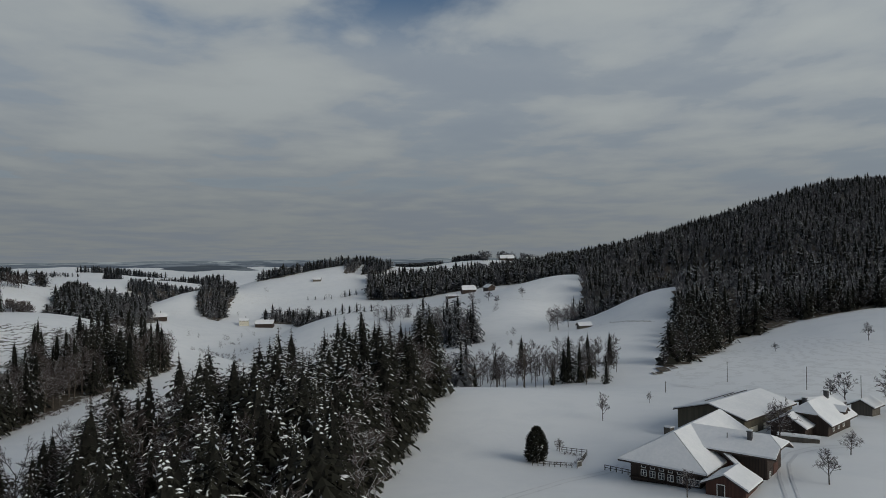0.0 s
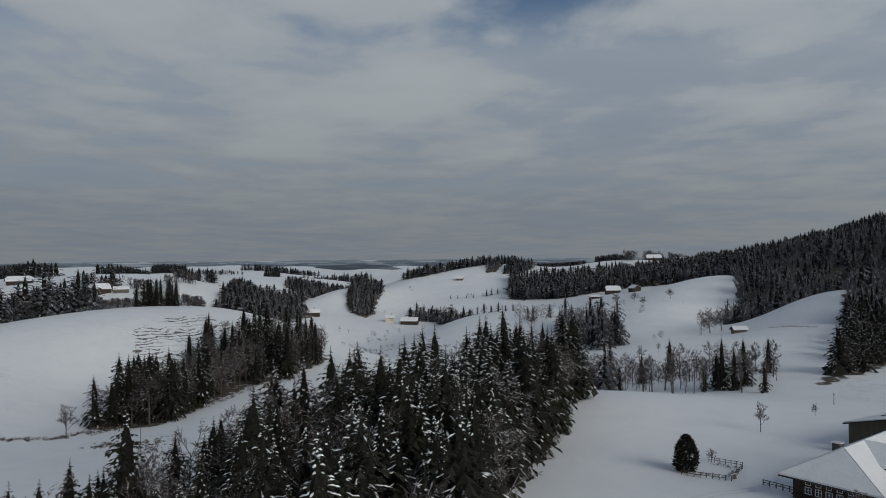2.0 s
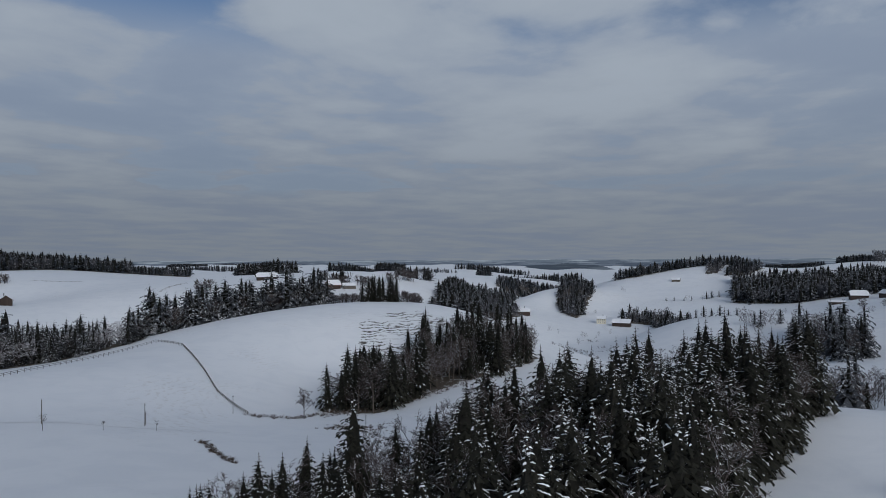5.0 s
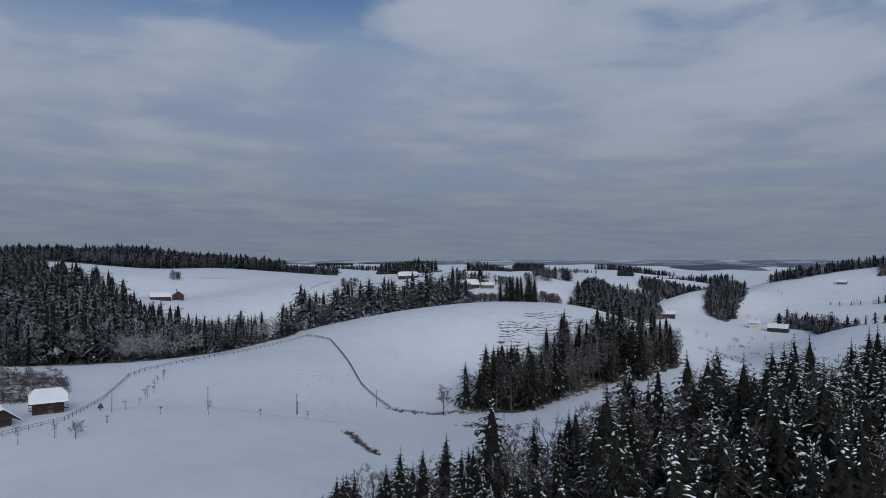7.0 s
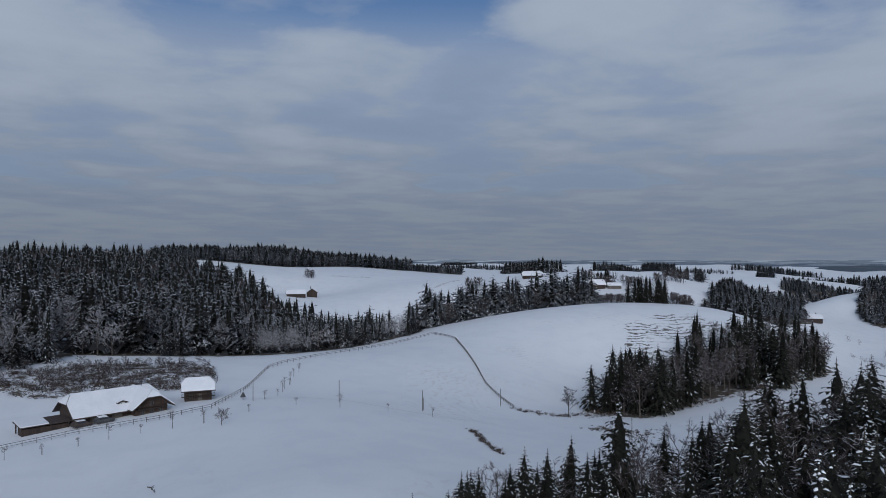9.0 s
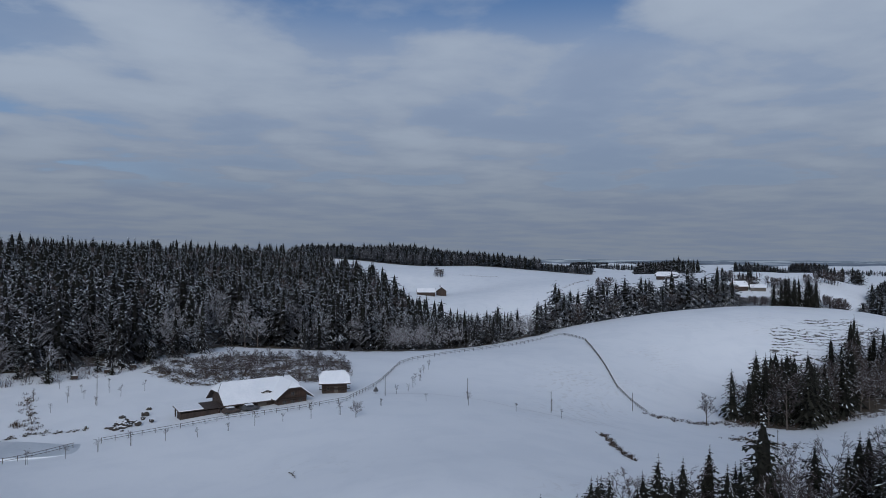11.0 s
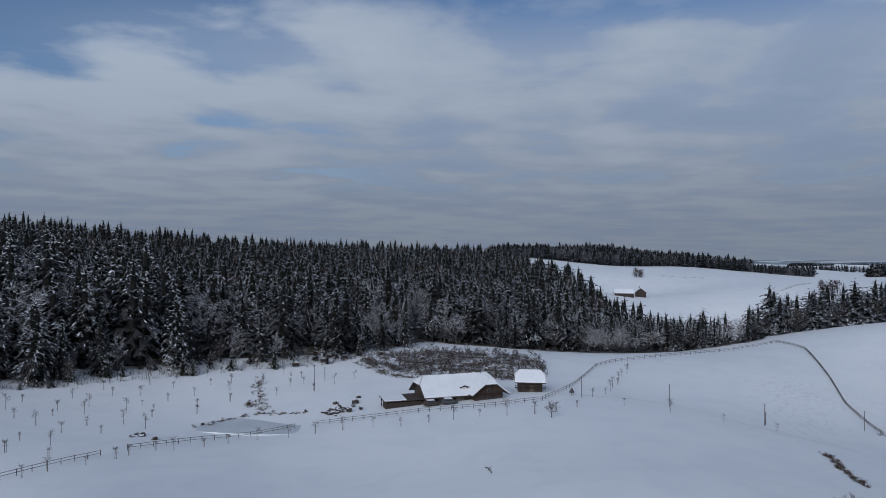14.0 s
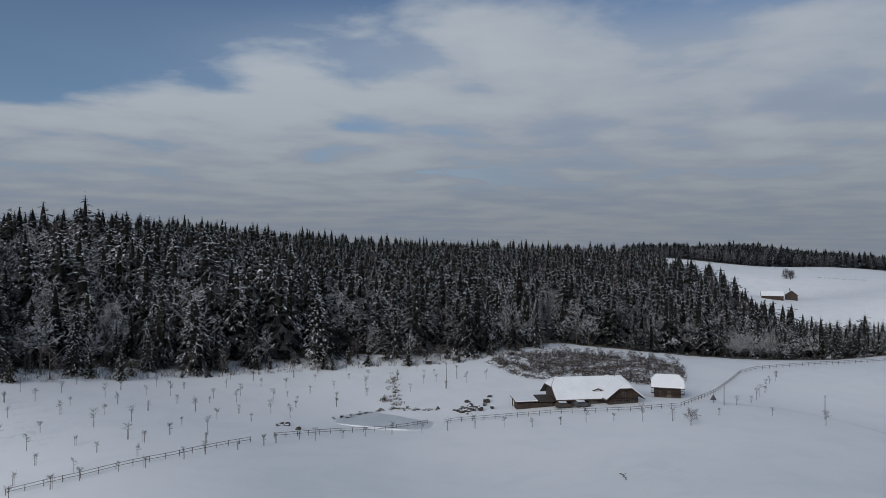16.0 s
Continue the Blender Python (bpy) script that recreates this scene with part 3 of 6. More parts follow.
def plant(kind, index, x, y, scale, rng, label, category, group, squash=1.0):
    """Puts a tree of a kind at a spot: the first of its model is built, the others are copies."""
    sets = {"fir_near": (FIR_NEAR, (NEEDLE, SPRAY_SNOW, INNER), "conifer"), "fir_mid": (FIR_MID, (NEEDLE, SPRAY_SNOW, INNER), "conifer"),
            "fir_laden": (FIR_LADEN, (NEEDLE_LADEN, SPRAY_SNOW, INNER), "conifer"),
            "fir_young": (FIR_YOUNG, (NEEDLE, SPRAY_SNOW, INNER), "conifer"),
            "bare_near": (BARE_NEAR, (TWIG, FROST), "bare_tree"), "bare_frost": (BARE_FROST, (TWIG, FROST), "bare_tree"), "bare_mid": (BARE_MID, (TWIG, FROST), "bare_tree"),
            "bare_old": (BARE_OLD, (TWIG, FROST), "bare_tree")}
    shapes, mats, name = sets[kind]
    index %= len(shapes)
    m = pose(x, y, ground_at(x, y) - 0.15, rng.uniform(-1.5, 1.5), rng.uniform(-1.5, 1.5), rng.uniform(0, 360))
    key = (kind, index)
    if key not in PLANTED:
        PLANTED[key] = tree_thing(name, shapes[index], mats, label, category, group)
        ob = PLANTED[key]
        ob.matrix_basis = m
    else:
        ob = copy_thing(PLANTED[key], m)
    ob.scale = (scale * squash, scale * squash, scale)
    tagged(ob, label, category, group)
    return ob


def mixed_wood(poly, gap, rng, firs, bares, share, lo, hi, group, keep=None, slender=1.0):
    for i, (x, y) in enumerate(scatter(poly, gap, rng)):
        if keep and not keep(x, y):
            continue
        size = rng.uniform(lo, hi)
        if rng.random() < share:
            plant(bares, i, x, y, size * rng.uniform(0.95, 1.25), rng, "leafless broadleaf tree with rimed grey twigs in snow", "tree", group, slender * rng.uniform(0.75, 1.1))
        else:
            plant(firs, i, x, y, size, rng, "dark green spruce with snow lying on its branches", "conifer", group, rng.uniform(0.95, 1.25))


def far_template(rng, kind):
    if kind == "fir":
        return as_arrays(fir(rng, rng.uniform(17, 21), rng.uniform(4.6, 5.8), 7, 7, rng.uniform(0.5, 1.1), 1, rng.uniform(0.4, 0.55), 0.03)[1])
    s = Shape()
    s.rod((0, 0, 0), (0, 0, 8), 0.24, 0.13, 3, 0)
    for b in range(42):
        a, h = rng.uniform(0, 6.28), rng.uniform(0.22, 1.0)
        wide = 4.0 * math.sin(min(1.0, h * 1.05) * 2.7) ** 0.8 + 0.4
        k = rng.uniform(0.35, 1.05)
        base = Vector((0, 0, 14 * h * 0.6))
        e = Vector((math.cos(a) * wide * k, math.sin(a) * wide * k, 14 * h + rng.uniform(-1, 1.0)))
        m = base.lerp(e, 0.6)
        side = Vector((-math.sin(a), math.cos(a), rng.uniform(-0.6, 0.6))) * rng.uniform(0.2, 0.5)
        s.add([m - side, m + side, e], [(0, 1, 2)], 1 if rng.random() < 0.14 else 0)
        for q in range(2):
            e2 = e + Vector((rng.uniform(-1.2, 1.2), rng.uniform(-1.2, 1.2), rng.uniform(-0.8, 1.1)))
            s.add([e.lerp(m, 0.4) - side * 0.6, e.lerp(m, 0.4) + side * 0.6, e2], [(0, 1, 2)], 1 if rng.random() < 0.16 else 0)
    return as_arrays(s)


def as_arrays(s):
    tri, slot = [], []
    for f, k in zip(s.f, s.s):
        tri.append(f if len(f) == 3 else f[:3])
        slot.append(k)
        if len(f) == 4:
            tri.append((f[0], f[2], f[3]))
            slot.append(k)
    return np.array([tuple(v) for v in s.v]), np.array(tri), np.array(slot)


trng = random.Random(21)
FAR_FIRS = [far_template(trng, "fir") for _ in range(7)]
FAR_BARES = [far_template(trng, "bare") for _ in range(5)]


# a wood too dense to count has all its trees in one mesh
def far_wood(name, spots, rng, share, lo, hi, label, squash=1.0, category="wood", firs=None, bares=None, needles=None, twigs=None):
    firs, bares = firs or FAR_FIRS, bares or FAR_BARES
    vs, fs, ss, base = [], [], [], 0
    heights = land([p[0] for p in spots], [p[1] for p in spots])
    for (x, y), z in zip(spots, heights):
        leafless = rng.random() < share
        v, f, s = rng.choice(bares if leafless else firs)
        k, a = rng.uniform(lo, hi), rng.uniform(0, 6.28)
        w = k * rng.uniform(0.85, 1.3) * squash
        c, d = math.cos(a) * w, math.sin(a) * w
        vs.append(np.stack([v[:, 0] * c - v[:, 1] * d + x, v[:, 0] * d + v[:, 1] * c + y, v[:, 2] * k + z - 0.3], -1))
        fs.append(f + base)
        ss.append(s + (3 if leafless else 0))
        base += len(v)
    verts, faces, slots = np.concatenate(vs), np.concatenate(fs), np.concatenate(ss)
    me = bpy.data.meshes.new(name)
    me.vertices.add(len(verts))
    me.vertices.foreach_set("co", verts.ravel())
    me.loops.add(faces.size)
    me.loops.foreach_set("vertex_index", faces.ravel().astype(np.int32))
    me.polygons.add(len(faces))
    me.polygons.foreach_set("loop_start", np.arange(0, faces.size, 3, dtype=np.int32))
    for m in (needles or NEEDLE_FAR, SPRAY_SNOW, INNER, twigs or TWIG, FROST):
        me.materials.append(m)
    me.polygons.foreach_set("material_index", slots.astype(np.int32))
    me.update(calc_edges=True)
    return tagged(new(name, me), label, category, kind="stuff")


# the wood in front of the meadow
FRONT_WOOD = [(-9, 69), (-13, 105), (-11.5, 120), (-8.5, 136), (-5, 152), (-4.5, 168), (-0.5, 185), (-17, 189), (-30, 172), (-38, 153), (-47, 128), (-51, 105), (-57, 92), (-59, 78), (-60, 64), (-61, 54), (-58, 44), (-51, 38), (-35, 40), (-22, 47), (-12, 55)]
KNOLL_WOOD = [(-141, 176), (-121, 178), (-122, 212), (-121, 240), (-111, 250), (-115, 300), (-128, 322), (-146, 322), (-154, 302), (-160, 275), (-158, 250), (-158, 222), (-150, 200)]
CREST_WOOD = [(-293, 229), (-282, 272), (-276, 306), (-265, 339), (-280, 359), (-309, 343), (-318, 297), (-315, 246)]
GULLY_TREES = [(1, 215), (23, 221), (54, 218), (68, 253), (40, 282), (0, 290)]
FARM_FOREST = [(-152, -102), (-160, -89), (-181, -73), (-198, -53), (-209, -37), (-220, -12), (-225, 16), (-246, 43), (-266, 57), (-263, 96), (-259, 126), (-267, 167), (-276, 215), (-296, 231), (-340, 221), (-441, 235), (-626, 266), (-856, 278), (-792, 111), (-720, 0), (-630, -111), (-564, -205), (-481, -324)]
HILL_FOREST = [(68, 224), (80, 238), (104, 270), (128, 307), (162, 324), (192, 321), (270, 322), (733, 873), (575, 996), (376, 1034), (166, 1047), (136, 970), (144, 706), (124, 628), (90, 449), (106, 456), (125, 474), (153, 491), (161, 473), (153, 455), (136, 410), (116, 357), (86, 270)]

LITTER = "dark forest floor of needles and leaves, patched with snow"
draped("forest_floor", FRONT_WOOD, FLOOR, LITTER)
draped("forest_floor", KNOLL_WOOD, FLOOR, LITTER)
draped("forest_floor", [(-164, -102), (-169, -94), (-191, -77), (-209, -56), (-219, -39), (-230, -12), (-235, 16), (-251, 44), (-269, 57), (-264, 96), (-260, 127), (-268, 167), (-277, 217), (-293, 229), (-322, 186), (-329, 120), (-315, 56), (-290, 0), (-266, -71), (-220, -138)], FLOOR, LITTER, 3.0)

wrng = random.Random(3)
# the trees of the front wood grow younger and lower towards its western end
FRONT_BANDS = ((-62, -48, 2.6, 0.34, 0.47, 0.2), (-48, -42, 2.9, 0.42, 0.58, 0.25), (-42, -37, 3.4, 0.46, 0.64, 0.3), (-37, -29, 4.2, 0.56, 0.82, 0.5),
               (-29, -22, 4.6, 0.68, 0.98, 0.56), (-22, -13, 4.8, 0.78, 1.12, 0.5), (-13, 5, 4.9, 0.76, 1.04, 0.32))
for lo_b, hi_b, gap, low, high, share in FRONT_BANDS:
    mixed_wood(FRONT_WOOD, gap, wrng, "fir_near", "bare_near", share, low, high, "trees of the front wood",
               lambda x, y: lo_b <= math.degrees(math.atan2(x, y)) < hi_b)
for i, (x, y) in enumerate(((-17, 97), (-15.5, 104), (-15, 111), (-13.8, 118), (-12.6, 126), (-11.2, 134), (-9.5, 142), (-7.8, 150), (-7, 158), (-6.4, 166), (-4.6, 174), (-2.6, 181))):
    plant("fir_near", (1, 3, 5, 6)[i % 4], x + wrng.uniform(-1, 1), y, wrng.uniform(0.62, 0.86), wrng, "dark spruce branched down to the snow at the wood's edge", "conifer", "trees of the front wood", 1.2)
mixed_wood(KNOLL_WOOD, 5.5, wrng, "fir_mid", "bare_mid", 0.55, 0.5, 0.95, "trees below the knoll")
mixed_wood(GULLY_TREES, 7.6, wrng, "fir_mid", "bare_mid", 0.93, 0.4, 0.74, "trees along the stream", slender=0.85)
for x, y, k in ((41.2, 231, 0.70), (49, 236, 0.74), (36, 231, 0.42)):
    plant("fir_mid", int(x), x, y, k, wrng, "dark green spruce standing among bare trees by the stream", "conifer", "trees along the stream")
CREST_CLUMP = [(-240, 336), (-222, 350), (-229, 366), (-249, 354)]
mixed_wood(CREST_CLUMP, 5.5, wrng, "fir_mid", "bare_mid", 0.0, 0.6, 0.8, "spruces on the knoll's crest")

edge = lambda x, y: math.hypot(x, y) < 219 if math.degrees(math.atan2(x, y)) < -84 else math.hypot(x, y) < 282
mixed_wood(FARM_FOREST, 7.2, wrng, "fir_laden", "bare_frost", 0.5, 0.42, 1.1, "trees of the forest edge", edge)
frng = random.Random(5)
SIDE_FIRS, SIDE_BARES, BROWN_BARES = [as_arrays(c) for _, c in FIR_SIDE], [as_arrays(c) for _, c in BARE_SIDE], [as_arrays(c) for _, c in BARE_BROWN]
near_part = lambda x, y: math.hypot(x, y) < (330 if math.degrees(math.atan2(x, y)) < -102 else 310 if math.degrees(math.atan2(x, y)) < -84 else 375 if math.degrees(math.atan2(x, y)) < -68 else 440)
low_end = lambda x, y: math.degrees(math.atan2(x, y)) > -65
flank = [p for p in scatter(FARM_FOREST, 8.3, frng) if not edge(*p) and near_part(*p)]
tall_end = lambda x, y: math.degrees(math.atan2(x, y)) < -99
far_wood("forest", [p for p in flank if tall_end(*p)], frng, 0.45, 0.7, 1.6,
         "tall snow-dusted spruces and bare trees of the forest", needles=NEEDLE_LADEN, firs=SIDE_FIRS, bares=SIDE_BARES)
far_wood("forest", [p for p in flank if not low_end(*p) and not tall_end(*p)], frng, 0.48, 0.6, 1.32,
         "snow-dusted spruces and bare trees of the forest", needles=NEEDLE_LADEN, firs=SIDE_FIRS, bares=SIDE_BARES)
far_wood("forest", [p for p in scatter(FARM_FOREST, 6.0, frng) if not edge(*p) and near_part(*p) and low_end(*p)], frng, 0.5, 0.42, 0.8,
         "low snow-dusted spruces and rimed trees behind the crest", 1.2, firs=SIDE_FIRS, bares=SIDE_BARES, needles=NEEDLE_LADEN)
far_wood("forest", scatter(CREST_WOOD, 4.6, frng), frng, 0.6, 0.5, 1.12, "dark spruces and bare trees behind the crest", 1.3, firs=SIDE_FIRS, bares=BROWN_BARES)
far_wood("forest", [p for p in scatter(FARM_FOREST, 9.8, frng) if not near_part(*p) and math.hypot(*p) < 900], frng, 0.3, 0.9, 1.4,
         "dense snow-dusted spruce forest on the hillside")
hillside = scatter(HILL_FOREST, 7.8, frng)
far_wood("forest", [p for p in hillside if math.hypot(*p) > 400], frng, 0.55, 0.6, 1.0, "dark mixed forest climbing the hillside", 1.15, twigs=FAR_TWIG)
far_wood("forest", [p for p in scatter(HILL_FOREST, 6.4, frng) if math.hypot(*p) <= 400], frng, 0.5, 0.5, 0.85, "dark spruces and bare trees at the foot of the hillside forest", 1.15, firs=SIDE_FIRS, bares=BROWN_BARES, needles=NEEDLE)
draped("forest_floor", HILL_FOREST, FLOOR, LITTER, 3.5, 0.3)
for poly, gap, share, lo, hi, label in [
    ([(-1027, 334), (-959, 427), (-918, 530), (-857, 657), (-920, 706), (-1126, 650), (-1284, 417)], 8.5, 0.62, 0.85, 1.3, "forest along the ridge above the snow field"),
    ([(-857, 657), (-779, 689), (-839, 742), (-936, 718)], 7.9, 0.23, 0.5, 0.7, "belt of small spruces beyond the field"),
    ([(-300, 520), (-258, 560), (-262, 640), (-300, 700), (-330, 800), (-390, 900), (-450, 880), (-420, 740), (-340, 640)], 7.0, 0.4, 0.5, 0.8, "dark wood in the gully"),
    ([(-330, 880), (-290, 905), (-330, 1000), (-400, 1080), (-460, 1030), (-420, 930)], 8.0, 0.4, 0.42, 0.65, "wood behind the snowy hillock"),
    ([(-268, 758), (-248, 722), (-226, 702), (-230, 742), (-243, 815), (-262, 880), (-290, 895), (-285, 830)], 6.0, 0.5, 0.42, 0.75, "wood on the side of the hillock"),
    ([(-185, 708), (-150, 698), (-118, 622), (-97, 600), (-104, 640), (-145, 752), (-182, 748)], 6.0, 0.72, 0.45, 0.8, "copse beside the lane"),
    ([(-250, 936), (-218, 944), (-188, 990), (-146, 1024), (-118, 1032), (-96, 1040), (-98, 1062), (-150, 1058), (-215, 1010), (-256, 965)], 6.5, 0.4, 0.5, 0.9, "wood along the hill's crest"),
    ([(-137, 956), (-122, 962), (-118, 1025), (-140, 1020)], 6.0, 0.85, 0.4, 0.7, "tongue of bare trees below the crest"),
    ([(-112, 950), (-82, 962), (-70, 1030), (-108, 1030)], 6.5, 0.5, 0.5, 0.85, "wood under the hilltop"),
    ([(-86, 796), (-53, 778), (-27, 758), (12, 756), (62, 742), (88, 738), (120, 692), (156, 700), (150, 960), (95, 960), (20, 945), (-98, 915)], 7.6, 0.4, 0.7, 1.05, "dark wood on the far slope"),
    ([(-232, 420), (-206, 432), (-196, 455), (-224, 475), (-249, 449)], 6.2, 0.18, 0.75, 0.95, "row of spruces behind the knoll"),
]:
    # far woods get needles and twigs with haze painted into their colour
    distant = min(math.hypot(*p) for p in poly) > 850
    far_wood("far_wood", scatter(poly, gap, frng), frng, share, lo, hi, label, 1.35, needles=NEEDLE_HAZED if distant else None, twigs=FAR_TWIG)
    draped("forest_floor", poly, FLOOR, LITTER, 3.0, 0.25)
for poly, gap, share, lo, hi, label in [
    ([(-18, 440), (-1, 374), (7, 345), (15, 352), (20, 395), (9, 480), (-20, 495)], 5.6, 0.72, 0.65, 1.1, "copse of spruce and bare trees above the stream"),
    ([(-50, 508), (-38, 498), (-24, 500), (-27, 526), (-54, 526)], 5.2, 0.9, 0.4, 0.7, "small copse on the slope"),
    ([(62, 408), (80, 428), (84, 446), (70, 440)], 5.5, 1.0, 0.7, 1.0, "tall bare trees beside the field hut"),
    ([(84, 470), (104, 488), (112, 512), (92, 505)], 5.5, 0.25, 0.6, 0.85, "spruces in the hollow behind the field hut"),
    ([(0, 214), (10, 216), (9, 262), (-3, 280), (-7, 232)], 4.4, 0.85, 0.5, 0.9, "slender bare trees along the stream")]:
    far_wood("copse", scatter(poly, gap, frng), frng, share, lo, hi, label, firs=SIDE_FIRS, bares=BROWN_BARES)


def grove(bearing, away, wide, deep, share, lo, hi, rng, gap=11):
    """A grove or belt of trees far out, its length across the bearing from the meadow."""
    a = radians(bearing)
    fx, fy = math.sin(a), math.cos(a)
    oval = []
    for i in range(16):
        q = 6.28318 * i / 16
        k = rng.uniform(0.75, 1.15)
        u, v = math.cos(q) * wide / 2 * k, math.sin(q) * deep / 2 * k
        oval.append((fx * (away + v) + fy * u, fy * (away + v) - fx * u))
    # beyond 1000 m the haze is put into needle and twig colour
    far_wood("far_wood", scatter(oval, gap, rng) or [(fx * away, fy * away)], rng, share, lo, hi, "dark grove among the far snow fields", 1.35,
             needles=NEEDLE_HAZED if away > 1000 else None, twigs=FAR_TWIG if away > 1000 else TWIG)


# groves: bearing, distance, width, depth, share of leafless trees, height
NEAR_GROVES = [(-43.7, 880, 43, 26, 0.1, 12.9), (-42.1, 870, 25, 15, 0.1, 18.0), (-40.8, 880, 16, 10, 0.1, 19.1), (-47.6, 660, 15, 9, 1.0, 12.9), (-38.5, 655, 12, 8, 0.8, 10.7),
    (-37.1, 623, 20, 12, 0.7, 13.5), (-35.0, 628, 17, 10, 1.0, 11.0), (-35.1, 604, 8, 8, 1.0, 5.9), (-32.9, 650, 16, 9, 1.0, 12.7), (-31.6, 676, 16, 10, 1.0, 11.7),
    (-29.9, 1000, 15, 9, 0.4, 16.5), (-27.6, 972, 31, 19, 0.6, 16.0), (-25.3, 1420, 34, 21, 0.3, 11.3), (-33.1, 1500, 73, 44, 0.1, 15.9), (-36.0, 1200, 73, 44, 0.3, 17.3),
    (-24.7, 1900, 200, 60, 0.2, 14.8)]
FAR_GROVES = [(-31.3, 590, 21, 13, 1.0, 11.4), (-60.9, 832, 16, 10, 1.0, 11.6), (-20.8, 1600, 181, 60, 0.3, 17.8), (2.2, 1115, 56, 34, 0.6, 8.9), (3.4, 1075, 19, 11, 1.0, 17.4),
    (5.2, 1130, 32, 19, 1.0, 18.8), (6.9, 1130, 29, 18, 1.0, 18.4), (-2.0, 1090, 71, 42, 0.3, 5.7), (-47.5, 1450, 153, 60, 0.3, 9.4), (-48.7, 2000, 97, 58, 0.2, 7.6),
    (-43.7, 2000, 227, 60, 0.2, 10.4), (-29.4, 1700, 110, 60, 0.3, 8.2), (-31.6, 950, 35, 21, 0.7, 20.7), (-35.2, 570, 18, 11, 1.0, 6.6), (-36.9, 560, 24, 14, 1.0, 8.5)]
for bearing, away, wide, deep, share, tall in NEAR_GROVES + FAR_GROVES:
    grove(bearing, away, wide, deep, share, tall / 20, tall / 14.5, frng, max(2.6, tall * 0.26) if wide < 100 else 9.0)
for x, y, k in ((-92, 560, 0.3), (-86, 556, 0.4), (-80, 553, 0.45), (-74, 551, 0.36), (-68, 548, 0.5), (-62, 546, 0.3), (-56, 545, 0.34), (-116, 824, 0.45), (-111, 828, 0.5), (-104, 832, 0.4), (-159, 820, 0.25), (-150, 819, 0.3), (-139, 818, 0.25), (-131, 818, 0.3)):
    far_wood("small_trees", [(x, y)], frng, 0.0, k, k * 1.05, "small spruce alone on the snowy slope", 1.0, "conifer")
# bushes and small trees strewn over the middle slopes
for i, (x, y) in enumerate(((-180, 601), (-173, 621), (-40, 516), (-34, 493), (-75, 741), (-111, 746), (-96, 745), (-121, 747), (34, 370), (23, 344), (37, 481), (24, 530), (-10, 510), (-20, 558), (-135, 819),
                            (-119, 818), (-217, 854), (-160, 746), (-151, 654), (15, 293), (12, 309), (37, 301), (39, 281), (54, 300), (-359, 484), (-334, 465), (-418, 522), (-220, 734), (-214, 606), (-185, 600), (-182, 557))):
    spots = [(x + frng.gauss(0, 3), y + frng.gauss(0, 3)) for _ in range(1 + i % 3)]
    far_wood("small_trees", spots, frng, 1.0, 0.26, 0.52, "small leafless trees on the snowy slope", 1.0, "trees", bares=SIDE_BARES)


# ---------- buildings ----------
def part(name, shape, mats, parent, label="", smooth=False):
    ob = shape.link(name, mats, parent, smooth)
    return tagged(ob, label) if label else ob


def moved(shape, m):
    shape.v = [m @ Vector(v) for v in shape.v]
    return shape


def slab(shape, poly, thick, slot=0, rise=0.0):
    """A roof plane as a slab: its outline, and the thickness that it has downwards."""
    up = [Vector(p) + Vector((0, 0, rise)) for p in poly]
    low = [p - Vector((0, 0, thick)) for p in up]
    n = len(poly)
    shape.add(up + low, [tuple(range(n)), tuple(range(2 * n - 1, n - 1, -1))] + [(i, n + i, n + (i + 1) % n, (i + 1) % n) for i in range(n)], slot)


def roof_planes(L, W, over, eave, ridge, hips, runs):
    """Outlines of the planes of a pitched roof along x: hips gives, at each end, how much of the gable the hip cuts off."""
    l, w = L / 2 + over, W / 2 + over
    ends, verges = [], []
    for s, k, run in ((-1, hips[0], runs[0]), (1, hips[1], runs[1])):
        ends.append(Vector((s * (l - run), 0, ridge)))
        verges.append([Vector((s * l, y * k * w, ridge - (ridge - eave) * k)) for y in (-1, 1)] if 0 < k < 1 else [])
    corner = {(s, y): Vector((s * l, y * w, eave)) for s in (-1, 1) for y in (-1, 1)}
    planes = []
    for y, i in ((-1, 0), (1, 1)):
        p = [corner[-1, y], corner[1, y]] + ([verges[1][i]] if verges[1] else []) + [ends[1], ends[0]] + ([verges[0][i]] if verges[0] else [])
        planes.append(p if y < 0 else p[::-1])
    for e, s in ((0, -1), (1, 1)):
        if hips[e]:
            base = verges[e] or [corner[s, -1], corner[s, 1]]
            planes.append([base[0], base[1], ends[e]] if s > 0 else [base[1], base[0], ends[e]])
    return planes


def add_roof(parent, m, L, W, over, eave, ridge, hips=(0, 0), runs=(0, 0), tile=None, snow=0.26, snow_mat=None):
    tiles, cover = Shape(), Shape()
    for p in roof_planes(L, W, over, eave, ridge, hips, runs):
        slab(tiles, p, 0.22)
        if snow:
            mid = sum((Vector(v) for v in p), Vector()) / len(p)
            q = [mid + (Vector(v) - mid) * 0.985 for v in p]
            slab(cover, q, snow - 0.005, rise=snow)
    part("roof", moved(tiles, m), tile or TILE, parent, "dark tiled roof")
    if snow:
        part("snow_layer", moved(cover, m), snow_mat or ROOF_SNOW, parent, "smooth snow lying on the roof")


